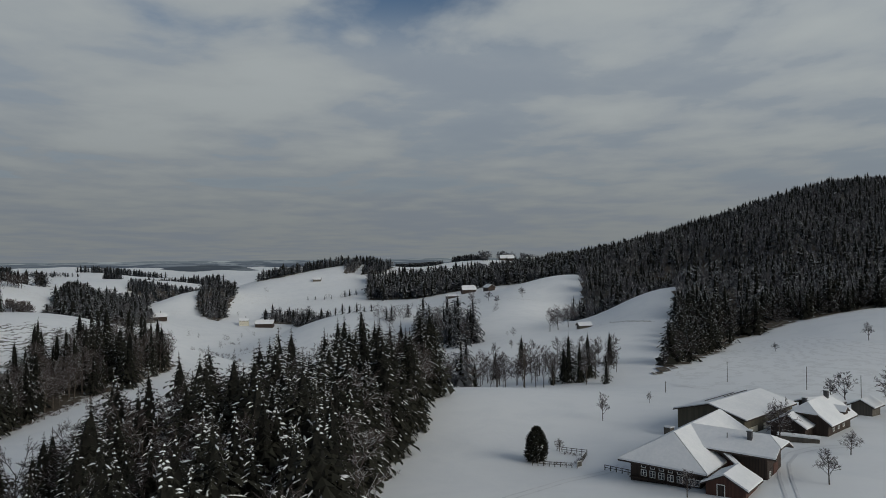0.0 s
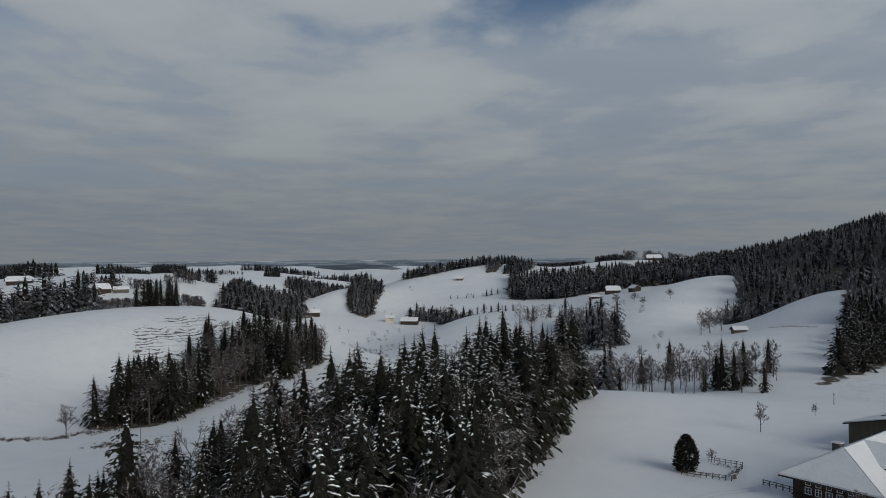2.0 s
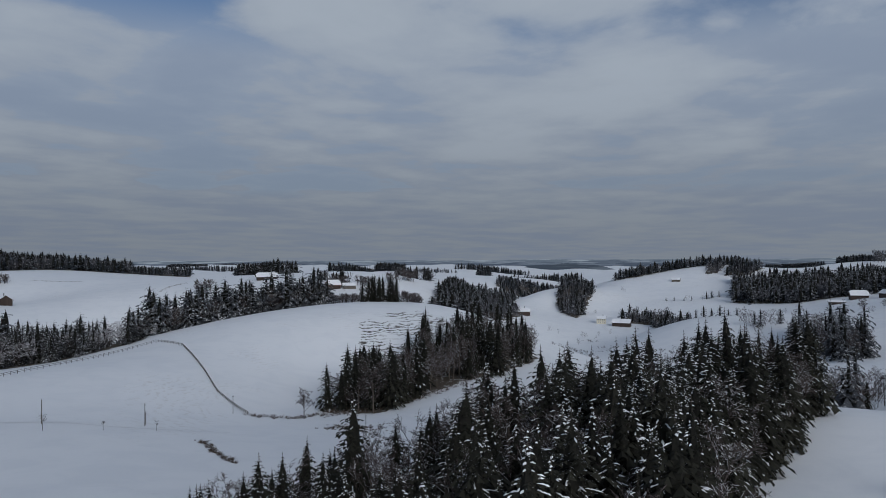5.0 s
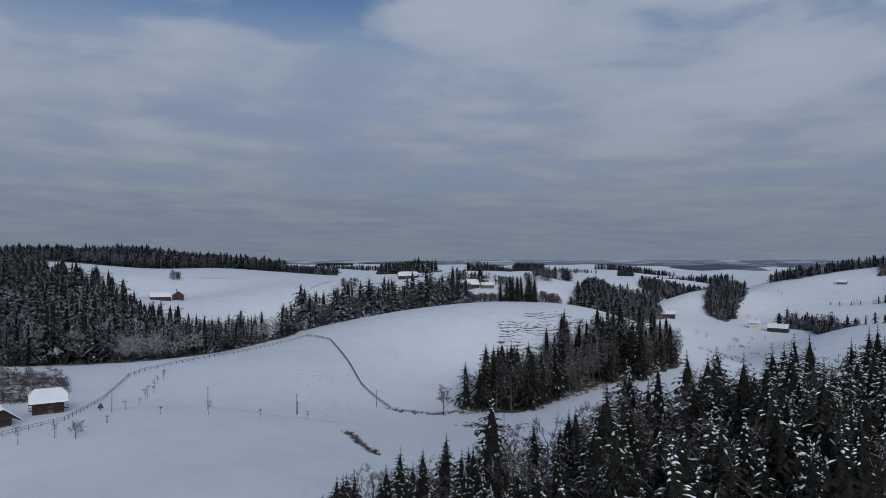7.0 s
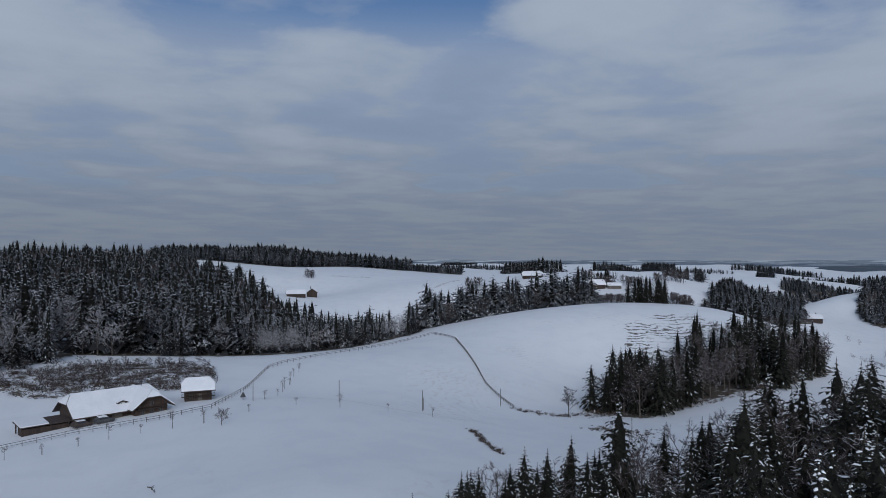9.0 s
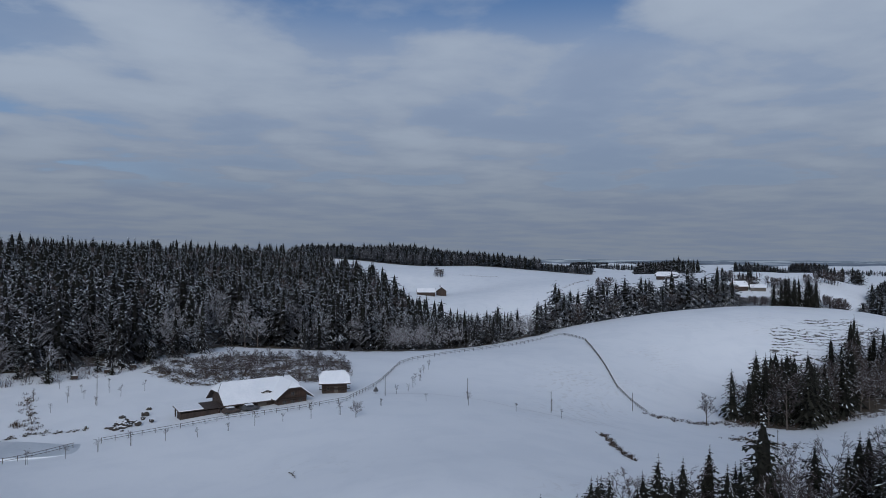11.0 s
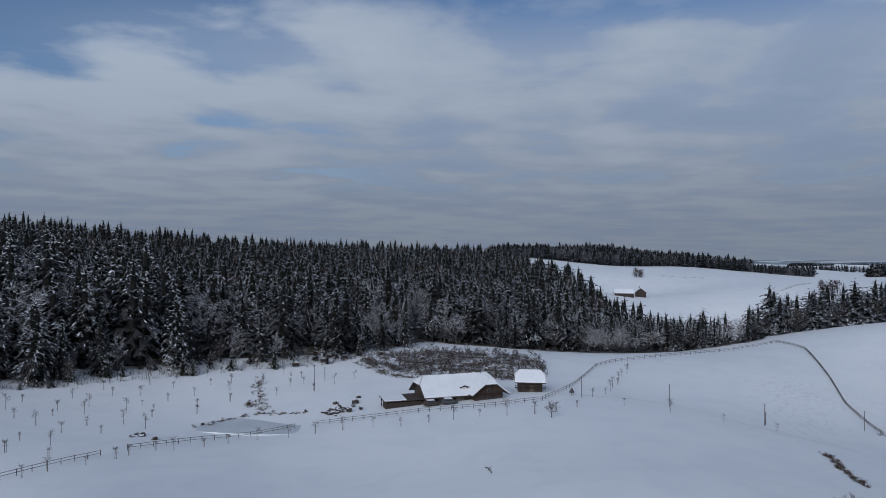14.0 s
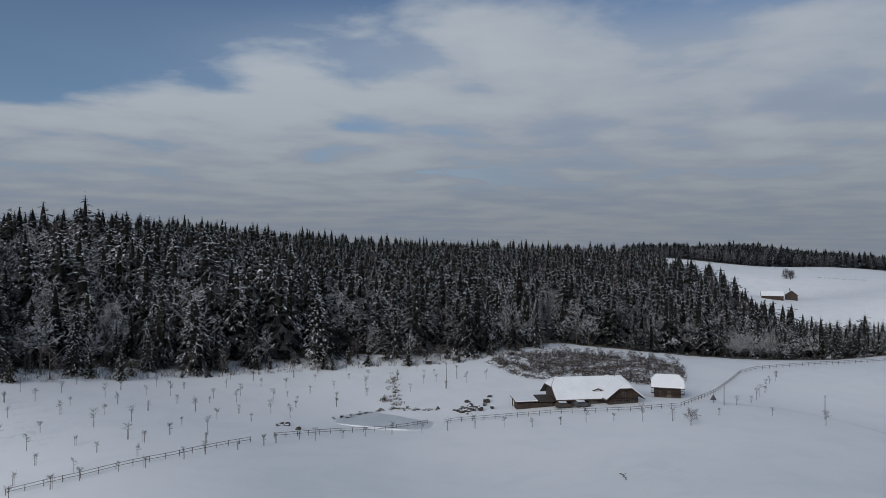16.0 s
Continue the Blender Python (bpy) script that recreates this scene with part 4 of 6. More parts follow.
def add_walls(parent, m, L, W, over, eave, ridge, hips, mat, deep=1.2, label=""):
    """Walls up to the underside of the roof, with gables."""
    w = W / 2 + over
    at = lambda y: ridge - (ridge - eave) * abs(y) / w - 0.24
    s = Shape()
    lo = -deep
    prof = {}
    for e, x in ((0, -L / 2), (1, L / 2)):
        k = hips[e]
        cut = max(k, 0.001) * W / 2
        prof[e] = [(x, -W / 2, lo), (x, W / 2, lo), (x, W / 2, at(W / 2)), (x, cut, at(cut)), (x, -cut, at(cut)), (x, -W / 2, at(W / 2))]
        s.add([Vector(p) for p in prof[e]], [tuple(range(6)) if e else tuple(range(5, -1, -1))])
    for y in (-W / 2, W / 2):
        p = [(-L / 2, y, lo), (L / 2, y, lo), (L / 2, y, at(W / 2)), (-L / 2, y, at(W / 2))]
        s.add([Vector(v) for v in p], [(0, 1, 2, 3) if y < 0 else (3, 2, 1, 0)])
    return part("wall", moved(s, m), mat, parent, label)


def facing(face, L, W):
    """A frame on a wall: x along the wall, y out of it, z up."""
    turn = {"front": (0, -W / 2, 0), "back": (0, W / 2, 180), "start": (-L / 2, 0, -90), "end": (L / 2, 0, 90)}[face]
    return pose(turn[0], turn[1], 0, 0, 0, turn[2])


def add_window(parent, m, face, L, W, x, z, w=0.9, h=1.2, shutters=None, bars=True, trim=None):
    f = m @ facing(face, L, W) @ pose(x, 0, z)
    frame_shape, pane = Shape(), Shape()
    t = 0.09
    for lo, hi in (((-w / 2, -0.07, 0), (-w / 2 + t, 0.05, h)), ((w / 2 - t, -0.07, 0), (w / 2, 0.05, h)),
                   ((-w / 2, -0.07, 0), (w / 2, 0.05, t)), ((-w / 2, -0.07, h - t), (w / 2, 0.05, h))):
        frame_shape.box(lo, hi)
    if bars:
        frame_shape.box((-0.04, -0.06, 0), (0.04, 0.05, h))
        frame_shape.box((-w / 2, -0.06, h * 0.55), (w / 2, 0.05, h * 0.55 + 0.05))
    pane.box((-w / 2 + 0.03, -0.02, 0.03), (w / 2 - 0.03, 0.04, h - 0.03))
    win = part("window", moved(frame_shape, f), trim or WHITE, parent, "small timber-framed window" if trim else "small white-framed window")
    part("pane", moved(pane, f), GLASS, win)
    if shutters:
        for s in (-1, 1):
            b = Shape()
            b.box((s * (w / 2 + 0.22) - 0.2, -0.06, 0), (s * (w / 2 + 0.22) + 0.2, 0.0, h))
            part("shutter", moved(b, f), shutters, win)
    return win


def add_panel(parent, m, face, L, W, x, z, w, h, mat, name="door", out=0.06, trim=None):
    f = m @ facing(face, L, W) @ pose(x, 0, z)
    b = Shape()
    b.box((-w / 2, -out, 0), (w / 2, 0.04, h))
    ob = part(name, moved(b, f), mat, parent)
    if trim:
        t = Shape()
        for lo, hi in (((-w / 2 - 0.12, -out - 0.03, 0), (-w / 2, 0.04, h + 0.12)), ((w / 2, -out - 0.03, 0), (w / 2 + 0.12, 0.04, h + 0.12)),
                       ((-w / 2 - 0.12, -out - 0.03, h), (w / 2 + 0.12, 0.04, h + 0.12))):
            t.box(lo, hi)
        part("door_frame", moved(t, f), trim, ob)
    return ob


def add_chimney(parent, m, x, y, z, h=1.6, w=0.7, mat=None):
    s = Shape()
    s.box((x - w / 2, y - w / 2, z - 1.2), (x + w / 2, y + w / 2, z + h - 0.25))
    s.box((x - w / 2 - 0.1, y - w / 2 - 0.1, z + h - 0.25), (x + w / 2 + 0.1, y + w / 2 + 0.1, z + h - 0.1))
    ch = part("chimney", moved(s, m), mat or METAL, parent)
    c = Shape()
    c.box((x - w / 2 - 0.05, y - w / 2 - 0.05, z + h - 0.095), (x + w / 2 + 0.05, y + w / 2 + 0.05, z + h + 0.04))
    part("snow_cap", moved(c, m), ROOF_SNOW, ch)


def house(name, x, y, turn, label, category, z=None, group=""):
    base = new(name)
    base.matrix_basis = pose(x, y, ground_at(x, y) if z is None else z, 0, 0, turn)
    return tagged(base, label, category, group)


HERE = Matrix.Identity(4)


def simple_house(name, x, y, turn, L, W, eave, ridge, mat, label, category="house", over=0.7, hips=(0, 0), windows=(), chimney=True, tile=None, z=None, snow=0.25):
    h = house(name, x, y, turn, label, category, z)
    add_walls(h, HERE, L, W, over, eave, ridge, hips, mat)
    run = tuple(k * (W / 2 + over) * 0.7 for k in hips)
    add_roof(h, HERE, L, W, over, eave, ridge, hips, run, tile, snow)
    for face, wx, wz in windows:
        add_window(h, HERE, face, L, W, wx, wz)
    if chimney:
        add_chimney(h, HERE, L * 0.2, W * 0.12, ridge)
    return h


def old_farmhouse():
    """The large farmhouse beside the meadow: hipped main roof, a wing across it and a lower shed."""
    h = house("farmhouse", 41.5, 117.2, 49.5, "large dark timber farmhouse with white windows under a snow-covered hipped roof", "farmhouse", 4.7)
    L, W = 23.5, 11.2
    add_walls(h, HERE, L, W, 1.5, 2.95, 7.0, (0.8, 0), DARK_WOOD, 2.0)
    add_roof(h, HERE, L, W, 1.5, 2.8, 7.0, (1, 0), (5.2, 0))
    for i in range(5):
        add_window(h, HERE, "start", L, W, -3.4 + 1.45 * i, 0.45, 0.95, 1.05)
        add_window(h, HERE, "start", L, W, -3.4 + 1.45 * i, 1.75, 0.8, 0.55, bars=False)
    add_window(h, HERE, "start", L, W, 4.6, 0.5, 1.6, 1.0)
    sill = Shape()
    sill.box((-L / 2 - 0.5, -W / 2, 0.05), (-L / 2 - 0.02, W / 2, 0.18))
    part("gallery", sill, DARK_WOOD, h, "dark timber sill along the facade")
    # the wing: its ridge crosses the main ridge at a right angle
    wing = pose(-0.9, -7.2, 0, 0, 0, -90)
    add_walls(h, wing, 11.5, 7.2, 1.1, 4.9, 7.0, (0, 0.45), DARK_WOOD, 2.0)
    add_roof(h, wing, 12.5, 7.2, 1.1, 4.75, 7.05, (0, 0.5), (0, 2.2))
    add_panel(h, wing, "front", 11.5, 7.2, 0.8, 0.4, 3.0, 2.8, RED_WOOD, "barn_door")
    add_panel(h, wing, "end", 11.5, 7.2, 0.5, 0.4, 2.4, 2.6, RED_WOOD, "barn_door")
    add_window(h, wing, "end", 11.5, 7.2, -2.4, 1.4, 0.8, 0.9)
    add_chimney(h, wing, 2.7, -1.6, 6.4, 1.5, 0.65)
    vent = Shape()
    vent.rod((-0.6, -2.1, 5.6), (-0.6, -2.1, 7.1), 0.07, 0.07, 6)
    part("vent_pipe", moved(vent, wing), METAL, h)
    # the narrow roof strip over the entrance ramp
    strip = Shape()
    slab(strip, [Vector(p) for p in ((-5.2, -6.4, 4.55), (-4.1, -6.4, 4.75), (-6.9, -10.6, 2.95), (-8.0, -10.6, 2.75))], 0.2)
    part("ramp_canopy", strip, TILE, h)
    cap = Shape()
    slab(cap, [Vector(p) for p in ((-5.15, -6.4, 4.55), (-4.15, -6.4, 4.75), (-6.9, -10.5, 2.95), (-7.95, -10.5, 2.75))], 0.2, rise=0.23)
    part("snow_layer", cap, ROOF_SNOW, h)


def old_shed():
    h = house("shed", 41.9, 102.6, 49.5, "low red-brown timber shed with a framed door beside the farmhouse", "shed", 4.9)
    L, W = 5.6, 5.6
    add_walls(h, HERE, L, W, 0.6, 1.9, 3.4, (0, 0), RED_WOOD, 1.5)
    add_roof(h, HERE, L, W, 0.6, 1.75, 3.5, (0, 0))
    add_panel(h, HERE, "start", L, W, -0.6, 0.0, 0.95, 1.85, DARK_WOOD, "door", trim=WHITE)


def hay_barn():
    h = house("barn", 59.1, 142.2, 41.3, "wide tan-boarded barn with a low snow-covered gable roof", "barn", 5.1)
    L, W = 21.0, 13.6
    add_walls(h, HERE, L, W, 0.7, 4.1, 6.0, (0, 0), TAN_WALL, 2.0)
    add_roof(h, HERE, L, W, 0.7, 4.0, 6.05, (0, 0), snow=0.2)
    add_panel(h, HERE, "start", L, W, 0.9, 0.2, 3.4, 3.5, DARK_WOOD, "barn_door")
    for i in range(3):
        add_panel(h, HERE, "front", L, W, -7.0 + i * 6.0, 1.1, 3.4, 1.1, PLASTER, "window_strip", 0.05)
    add_panel(h, HERE, "start", L, W, 5.2, 1.6, 1.6, 1.0, GLASS, "window_strip", 0.05)
    # snow guards across the left half of the roof
    for k, (a, b) in enumerate(((-6, 6), (-2, 8))):
        s = Shape()
        s.rod((a, 3.4 - 2.0 * k, 5.45 + 0.55 * k), (b, 3.4 - 2.0 * k, 5.45 + 0.55 * k), 0.09, 0.09, 5)
        part("snow_guard", s, METAL, h)
    crate = house("crate", 44.2, 138.2, 41, "pale wooden crate beside the barn wall", "crate")
    c = Shape()
    c.box((-0.7, -0.7, -0.3), (0.7, 0.7, 1.4))
    part("box_body", c, GREY_WOOD, crate)
    c = Shape()
    c.box((-0.8, -0.8, 1.404), (0.8, 0.8, 1.6))
    part("snow_cap", c, ROOF_SNOW, crate)


def neighbour_house():
    h = house("house", 70.6, 132.6, 42.5, "dark timber house with chimneys and a snow-covered half-hipped roof", "house", 6.6)
    L, W = 11.5, 7.6
    add_walls(h, HERE, L, W, 1.0, 2.7, 5.7, (0.4, 0.4), DARK_WOOD, 2.0)
    add_roof(h, HERE, L, W, 1.0, 2.4, 5.8, (0.5, 0.5), (1.7, 1.7))
    add_chimney(h, HERE, 3.4, -0.4, 5.6, 1.5, 0.75)
    add_chimney(h, HERE, -4.6, 0.6, 5.0, 1.7, 0.6)
    for i in range(3):
        add_window(h, HERE, "front", L, W, -3.2 + 2.6 * i, 0.9, 0.9, 1.1)
    add_window(h, HERE, "end", L, W, 0.2, 0.9, 0.9, 1.1)
    dormer = pose(2.6, -2.9, 2.9, 0, 0, -90)
    add_walls(h, dormer, 2.4, 2.0, 0.3, 0.9, 1.6, (0, 0), DARK_WOOD, 0.6)
    add_roof(h, dormer, 2.4, 2.0, 0.3, 0.8, 1.65, snow=0.15)
    s = house("outbuilding", 64.8, 129.8, 42.5, "dark boarded outbuilding with a snow-edged roof", "shed", 6.2)
    add_walls(s, HERE, 6.5, 6.0, 0.5, 2.4, 4.3, (0, 0), DARK_WOOD, 1.5)
    add_roof(s, HERE, 6.5, 6.0, 0.5, 2.3, 4.4)
    for x, y, l, w, hh in ((61.6, 124.6, 4.2, 1.6, 1.0), (64.2, 122.8, 2.6, 1.5, 0.8)):
        b = house("firewood_stack", x, y, -30, "covered firewood stack with snow on top", "firewood")
        c = Shape()
        c.box((-l / 2, -w / 2, -0.3), (l / 2, w / 2, hh))
        for i in range(int(l / 1.0) + 1):
            c.box((-l / 2 + i * 1.0 - 0.06, -w / 2 - 0.05, -0.3), (-l / 2 + i * 1.0 + 0.06, -w / 2 + 0.02, hh))
        part("wood_stack", c, GREY_WOOD, b)
        c = Shape()
        c.box((-l / 2 - 0.15, -w / 2 - 0.15, hh + 0.02), (l / 2 + 0.15, w / 2 + 0.15, hh + 0.24))
        part("snow_cap", c, ROOF_SNOW, b)


old_farmhouse()
old_shed()
hay_barn()
neighbour_house()
simple_house("long_shed", 81, 151, 22, 8, 4, 2.2, 3.2, DARK_WOOD, "long low timber shed under snow", "shed", chimney=False)
simple_house("shed", 89, 148, 40, 4.5, 4, 2.0, 3.4, GREY_WOOD, "small grey shed with a steep snowy roof", "shed", chimney=False)


def chalet_farm():
    """The farm by the pond: long snowy roof, a gable wing towards the meadow, an open lean-to."""
    h = house("farmhouse", -174.3, 45.2, 97, "brown timber farmhouse with a long snow-covered roof and a front gable", "farmhouse", 3.1)
    L, W = 18.5, 10.0
    add_walls(h, HERE, L, W, 1.2, 2.4, 6.4, (0.35, 0.35), DARK_WOOD, 2.0)
    add_roof(h, HERE, L, W, 1.2, 2.2, 6.5, (0.4, 0.4), (1.6, 1.6))
    gable = pose(6.3, -3.0, 0, 0, 0, -90)
    # local -y looks to the meadow
    add_walls(h, gable, 9.0, 7.4, 1.2, 3.0, 6.1, (0, 0.3), BROWN_WOOD, 2.0)
    add_roof(h, gable, 9.0, 7.4, 1.3, 2.5, 6.35, (0, 0.32), (0, 1.0))
    for i in range(3):
        add_window(h, gable, "end", 9.0, 7.4, -2.1 + 2.1 * i, 0.9, 0.9, 1.1, trim=GREY_WOOD)
    add_window(h, gable, "end", 9.0, 7.4, 0.0, 2.9, 0.9, 1.0, trim=GREY_WOOD)
    g = Shape()
    g.box((4.5, -3.4, 2.35), (5.5, 3.4, 2.5))
    for i in range(10):
        g.box((5.38, -3.3 + i * 0.72, 2.5), (5.46, -3.2 + i * 0.72, 3.2))
    g.box((5.36, -3.4, 3.2), (5.5, 3.4, 3.3))
    part("balcony", moved(g, gable), DARK_WOOD, h, "wooden balcony under the gable")
    add_panel(h, HERE, "front", L, W, -0.5, 0.1, 2.2, 1.6, GREY_WOOD, "barn_door")
    add_panel(h, HERE, "front", L, W, -5.0, 0.1, 2.6, 1.6, GREY_WOOD, "barn_door")
    dorm = pose(0.9, -3.3, 3.2, 0, 0, -90)
    add_walls(h, dorm, 2.2, 2.0, 0.25, 0.9, 1.25, (0, 0), DARK_WOOD, 0.6)
    add_roof(h, dorm, 2.2, 2.0, 0.25, 0.85, 1.3, snow=0.12)
    add_window(h, dorm, "end", 2.2, 2.0, 0, 0.25, 1.1, 0.55)
    ro = Shape()
    ro.rod((7.0, -0.4, 5.5), (7.0, -0.4, 7.6), 0.06, 0.05, 5)
    part("vent_pipe", ro, METAL, h)
    lean = house("lean_to", -170.6, 30.6, 97, "open dark timber lean-to stacked with wood under snow", "shed", 2.7)
    s = Shape()
    for x in (-4.5, -1.5, 1.5, 4.5):
        for y in (-2.0, 2.0):
            s.box((x - 0.12, y - 0.12, -0.8), (x + 0.12, y + 0.12, 2.2))
    part("post_frame", s, DARK_WOOD, lean)
    s = Shape()
    s.box((-4.5, -2.0, -0.5), (4.3, 0.6, 1.6))
    part("wood_stack", s, DARK_WOOD, lean)
    s = Shape()
    slab(s, [Vector(p) for p in ((-5, -2.5, 2.1), (5, -2.5, 2.1), (5, 2.6, 2.7), (-5, 2.6, 2.7))], 0.15)
    part("roof", s, TILE, lean)
    s = Shape()
    slab(s, [Vector(p) for p in ((-4.9, -2.4, 2.1), (0.6, -2.4, 2.1), (0.6, 2.5, 2.7), (-4.9, 2.5, 2.7))], 0.2, rise=0.21)
    part("snow_layer", s, ROOF_SNOW, lean)
    g = house("granary", -176.4, 66.4, 72, "small timber granary on a stone base with a snowy hipped roof", "granary", 4.2)
    add_walls(g, HERE, 6.4, 5.0, 0.9, 3.0, 5.4, (0.5, 0.5), DARK_WOOD, 1.5)
    add_roof(g, HERE, 6.4, 5.0, 0.9, 2.8, 5.5, (0.5, 0.5), (1.3, 1.3))
    add_panel(g, HERE, "front", 6.4, 5.0, 0.4, 0.2, 1.0, 1.8, GREY_WOOD, "door")
    add_window(g, HERE, "front", 6.4, 5.0, -1.7, 0.9, 0.7, 0.8, trim=GREY_WOOD)
    s = Shape()
    s.box((-4.0, -3.4, 1.3), (4.0, -2.5, 1.42))
    for i in range(11):
        s.box((-3.9 + 0.78 * i, -3.38, 1.42), (-3.8 + 0.78 * i, -3.3, 2.0))
    s.box((-4.0, -3.42, 2.0), (4.0, -3.28, 2.1))
    part("gallery", s, DARK_WOOD, g)


chalet_farm()


def parked_car(x, y, turn, mat, label):
    c = house("car", x, y, turn, label, "car")
    s = Shape()
    side = [(-2.0, 0.35), (2.0, 0.35), (2.05, 0.8), (1.2, 0.95), (0.6, 1.4), (-1.2, 1.45), (-1.9, 0.95), (-2.05, 0.75)]
    n = len(side)
    s.add([Vector((a, -0.82, b)) for a, b in side] + [Vector((a, 0.82, b)) for a, b in side],
          [tuple(range(n)), tuple(range(2 * n - 1, n - 1, -1))] + [(i, n + i, n + (i + 1) % n, (i + 1) % n) for i in range(n)])
    part("body", s, mat, c)
    for wx in (-1.25, 1.25):
        for wy in (-0.84, 0.84):
            w = Shape()
            w.rod((wx, wy - 0.1, 0.33), (wx, wy + 0.1, 0.33), 0.33, 0.33, 10)
            part("wheel", w, METAL, c)
    w = Shape()
    w.box((-1.1, -0.845, 0.98), (0.55, 0.845, 1.3))
    part("side_window", w, GLASS, c)
    w = Shape()
    w.box((-1.2, -0.75, 1.455), (0.6, 0.75, 1.55))
    part("snow_cap", w, ROOF_SNOW, c)


parked_car(-166.6, 41.8, 95, METAL, "dark parked car with snow on its roof")
parked_car(-166.8, 37.4, 97, TILE, "small brown parked car dusted with snow")

# farms further off
simple_house("barn", -174.9, 684, 4, 17, 9, 3.4, 7.0, DARK_WOOD, "dark barn with a long snow-covered roof in the valley", "barn", chimney=False, hips=(0.2, 0.2))
simple_house("house", -197, 690, 15, 9, 8, 4.6, 7.0, PLASTER, "pale yellow house with rows of small windows", "house",
             windows=[("front", -2.8 + 1.9 * i, z) for i in range(4) for z in (0.9, 3.0)])
simple_house("barn", 26, 722, 10, 14, 9, 3.0, 7.5, DARK_WOOD, "dark farm building on the slope under snow", "farmhouse", hips=(0.4, 0.4))
simple_house("barn", 46, 703, -60, 9, 8, 3.4, 6.6, DARK_WOOD, "small dark barn with a snow-covered gable", "barn", chimney=False)
simple_house("barn", 9, 700, 5, 13, 5, 1.8, 3.2, DARK_WOOD, "low shed roofed with snow beside the farm", "shed", chimney=False)
simple_house("hut", 80.2, 400, 12, 7, 4.5, 1.6, 3.4, GREY_WOOD, "grey field hut with a snowy roof", "hut", chimney=False)
simple_house("hut", -165.6, 918, 5, 10, 6, 2.0, 4.5, GREY_WOOD, "field barn alone on the open slope", "hut", chimney=False)
simple_house("barn", -268, 655, 35, 15, 9, 3.0, 6.5, DARK_WOOD, "dark farm building at the wood's edge", "barn", hips=(0.4, 0.4))
simple_house("farmhouse", -556, 312, 152, 11, 9, 3.6, 7.5, DARK_WOOD, "dark timber farmhouse in the snow field", "farmhouse", windows=[("front", -3 + 2 * i, 1.0) for i in range(4)])
simple_house("barn", -552, 294, 65, 16, 8, 2.4, 5.8, DARK_WOOD, "long barn with a snow-covered roof", "barn", chimney=False)
simple_house("farmhouse", -376, 488, 60, 11, 8, 3.0, 7.4, DARK_WOOD, "farmhouse with dark brown walls and a half-snowed red roof", "farmhouse", tile=RED_TILE, hips=(0.3, 0.3))
simple_house("barn", -365, 497, 40, 11, 6, 2.2, 4.6, GREY_WOOD, "grey barn beside the farmhouse", "barn", chimney=False)
simple_house("farmhouse", -474, 512, 48, 19, 11, 2.2, 6.4, DARK_WOOD, "broad farmhouse under a large snowy roof on the crest", "farmhouse", hips=(0.5, 0.5), over=1.4)
simple_house("hut", -311, 514, 30, 6, 4.5, 1.8, 3.6, GREY_WOOD, "small pale hut behind the knoll's crest", "hut", chimney=False)
simple_house("farmhouse", 100, 1096, 5, 22, 12, 3.5, 9.0, DARK_WOOD, "farmhouse on the far hilltop", "farmhouse", hips=(0.4, 0.4))
simple_house("barn", 138, 1088, 0, 16, 10, 3.0, 7.5, GREY_WOOD, "barn on the far hilltop", "barn", chimney=False)


# ---------- fences, poles, walls of brush ----------
def along(points, step):
    out, left = [], 0.0
    for (ax, ay), (bx, by) in zip(points, points[1:]):
        d = math.hypot(bx - ax, by - ay)
        while left < d:
            out.append((ax + (bx - ax) * left / d, ay + (by - ay) * left / d))
            left += step
        left -= d
    return out


def rail_fence(points, step, height, thick, label, rails=2, mat=None):
    spots = along(points, step)
    x0, y0 = spots[0]
    z0 = ground_at(x0, y0)
    base = new("fence")
    base.location = (x0, y0, z0)
    tagged(base, label, "fence", "fences by the farm")
    tops = [Vector((x - x0, y - y0, ground_at(x, y) - z0)) for x, y in spots]
    post = Shape()
    post.rod((0, 0, -0.6), (0, 0, height), thick, thick * 0.9, 5)
    first = part("post", post, mat or POLE_WOOD, base)
    first.location = tops[0]
    for p in tops[1:]:
        o = first.copy()
        scene.collection.objects.link(o)
        o.parent, o.location = base, p
    for k in range(rails):
        r = Shape()
        h = height * (0.92 - 0.42 * k)
        for a, b in zip(tops, tops[1:]):
            r.rod(a + Vector((0, 0, h)), b + Vector((0, 0, h)), thick * 0.75, thick * 0.75, 4)
        part("rail", r, mat or POLE_WOOD, base)


rail_fence([(-111.5, -62), (-114.6, -51.4), (-122, -40.6), (-136.1, -29.9)], 2.6, 1.1, 0.065, "two-railed wooden fence along the orchard in snow")
rail_fence([(-140.8, -26.5), (-150.2, -14.6), (-160.1, 6.3)], 2.6, 1.1, 0.065, "two-railed wooden fence beside the frozen pond")
rail_fence([(-159.3, 9.7), (-161.1, 34.3), (-157.9, 51.5), (-160, 63.4), (-180.1, 80.2), (-209.8, 101.7)], 2.6, 1.1, 0.065, "two-railed wooden fence curving past the farmhouse")
rail_fence([(-210, 102), (-216, 110), (-224, 128), (-238, 158), (-250, 188), (-256, 208)], 3.2, 1.2, 0.075, "wire and post fence along the crest of the knoll")
rail_fence([(-256, 208), (-232, 201), (-191, 175), (-170, 161), (-146, 150)], 1.5, 1.0, 0.09, "dark close-set fence running down the knoll", 2)
rail_fence([(15.4, 123.6), (22.7, 120.5)], 1.0, 0.9, 0.07, "low wooden garden fence in snow", 2)
rail_fence([(22.7, 120.5), (26.2, 128.6), (21, 132.2)], 1.0, 0.9, 0.07, "low garden fence with shrubs behind", 2)
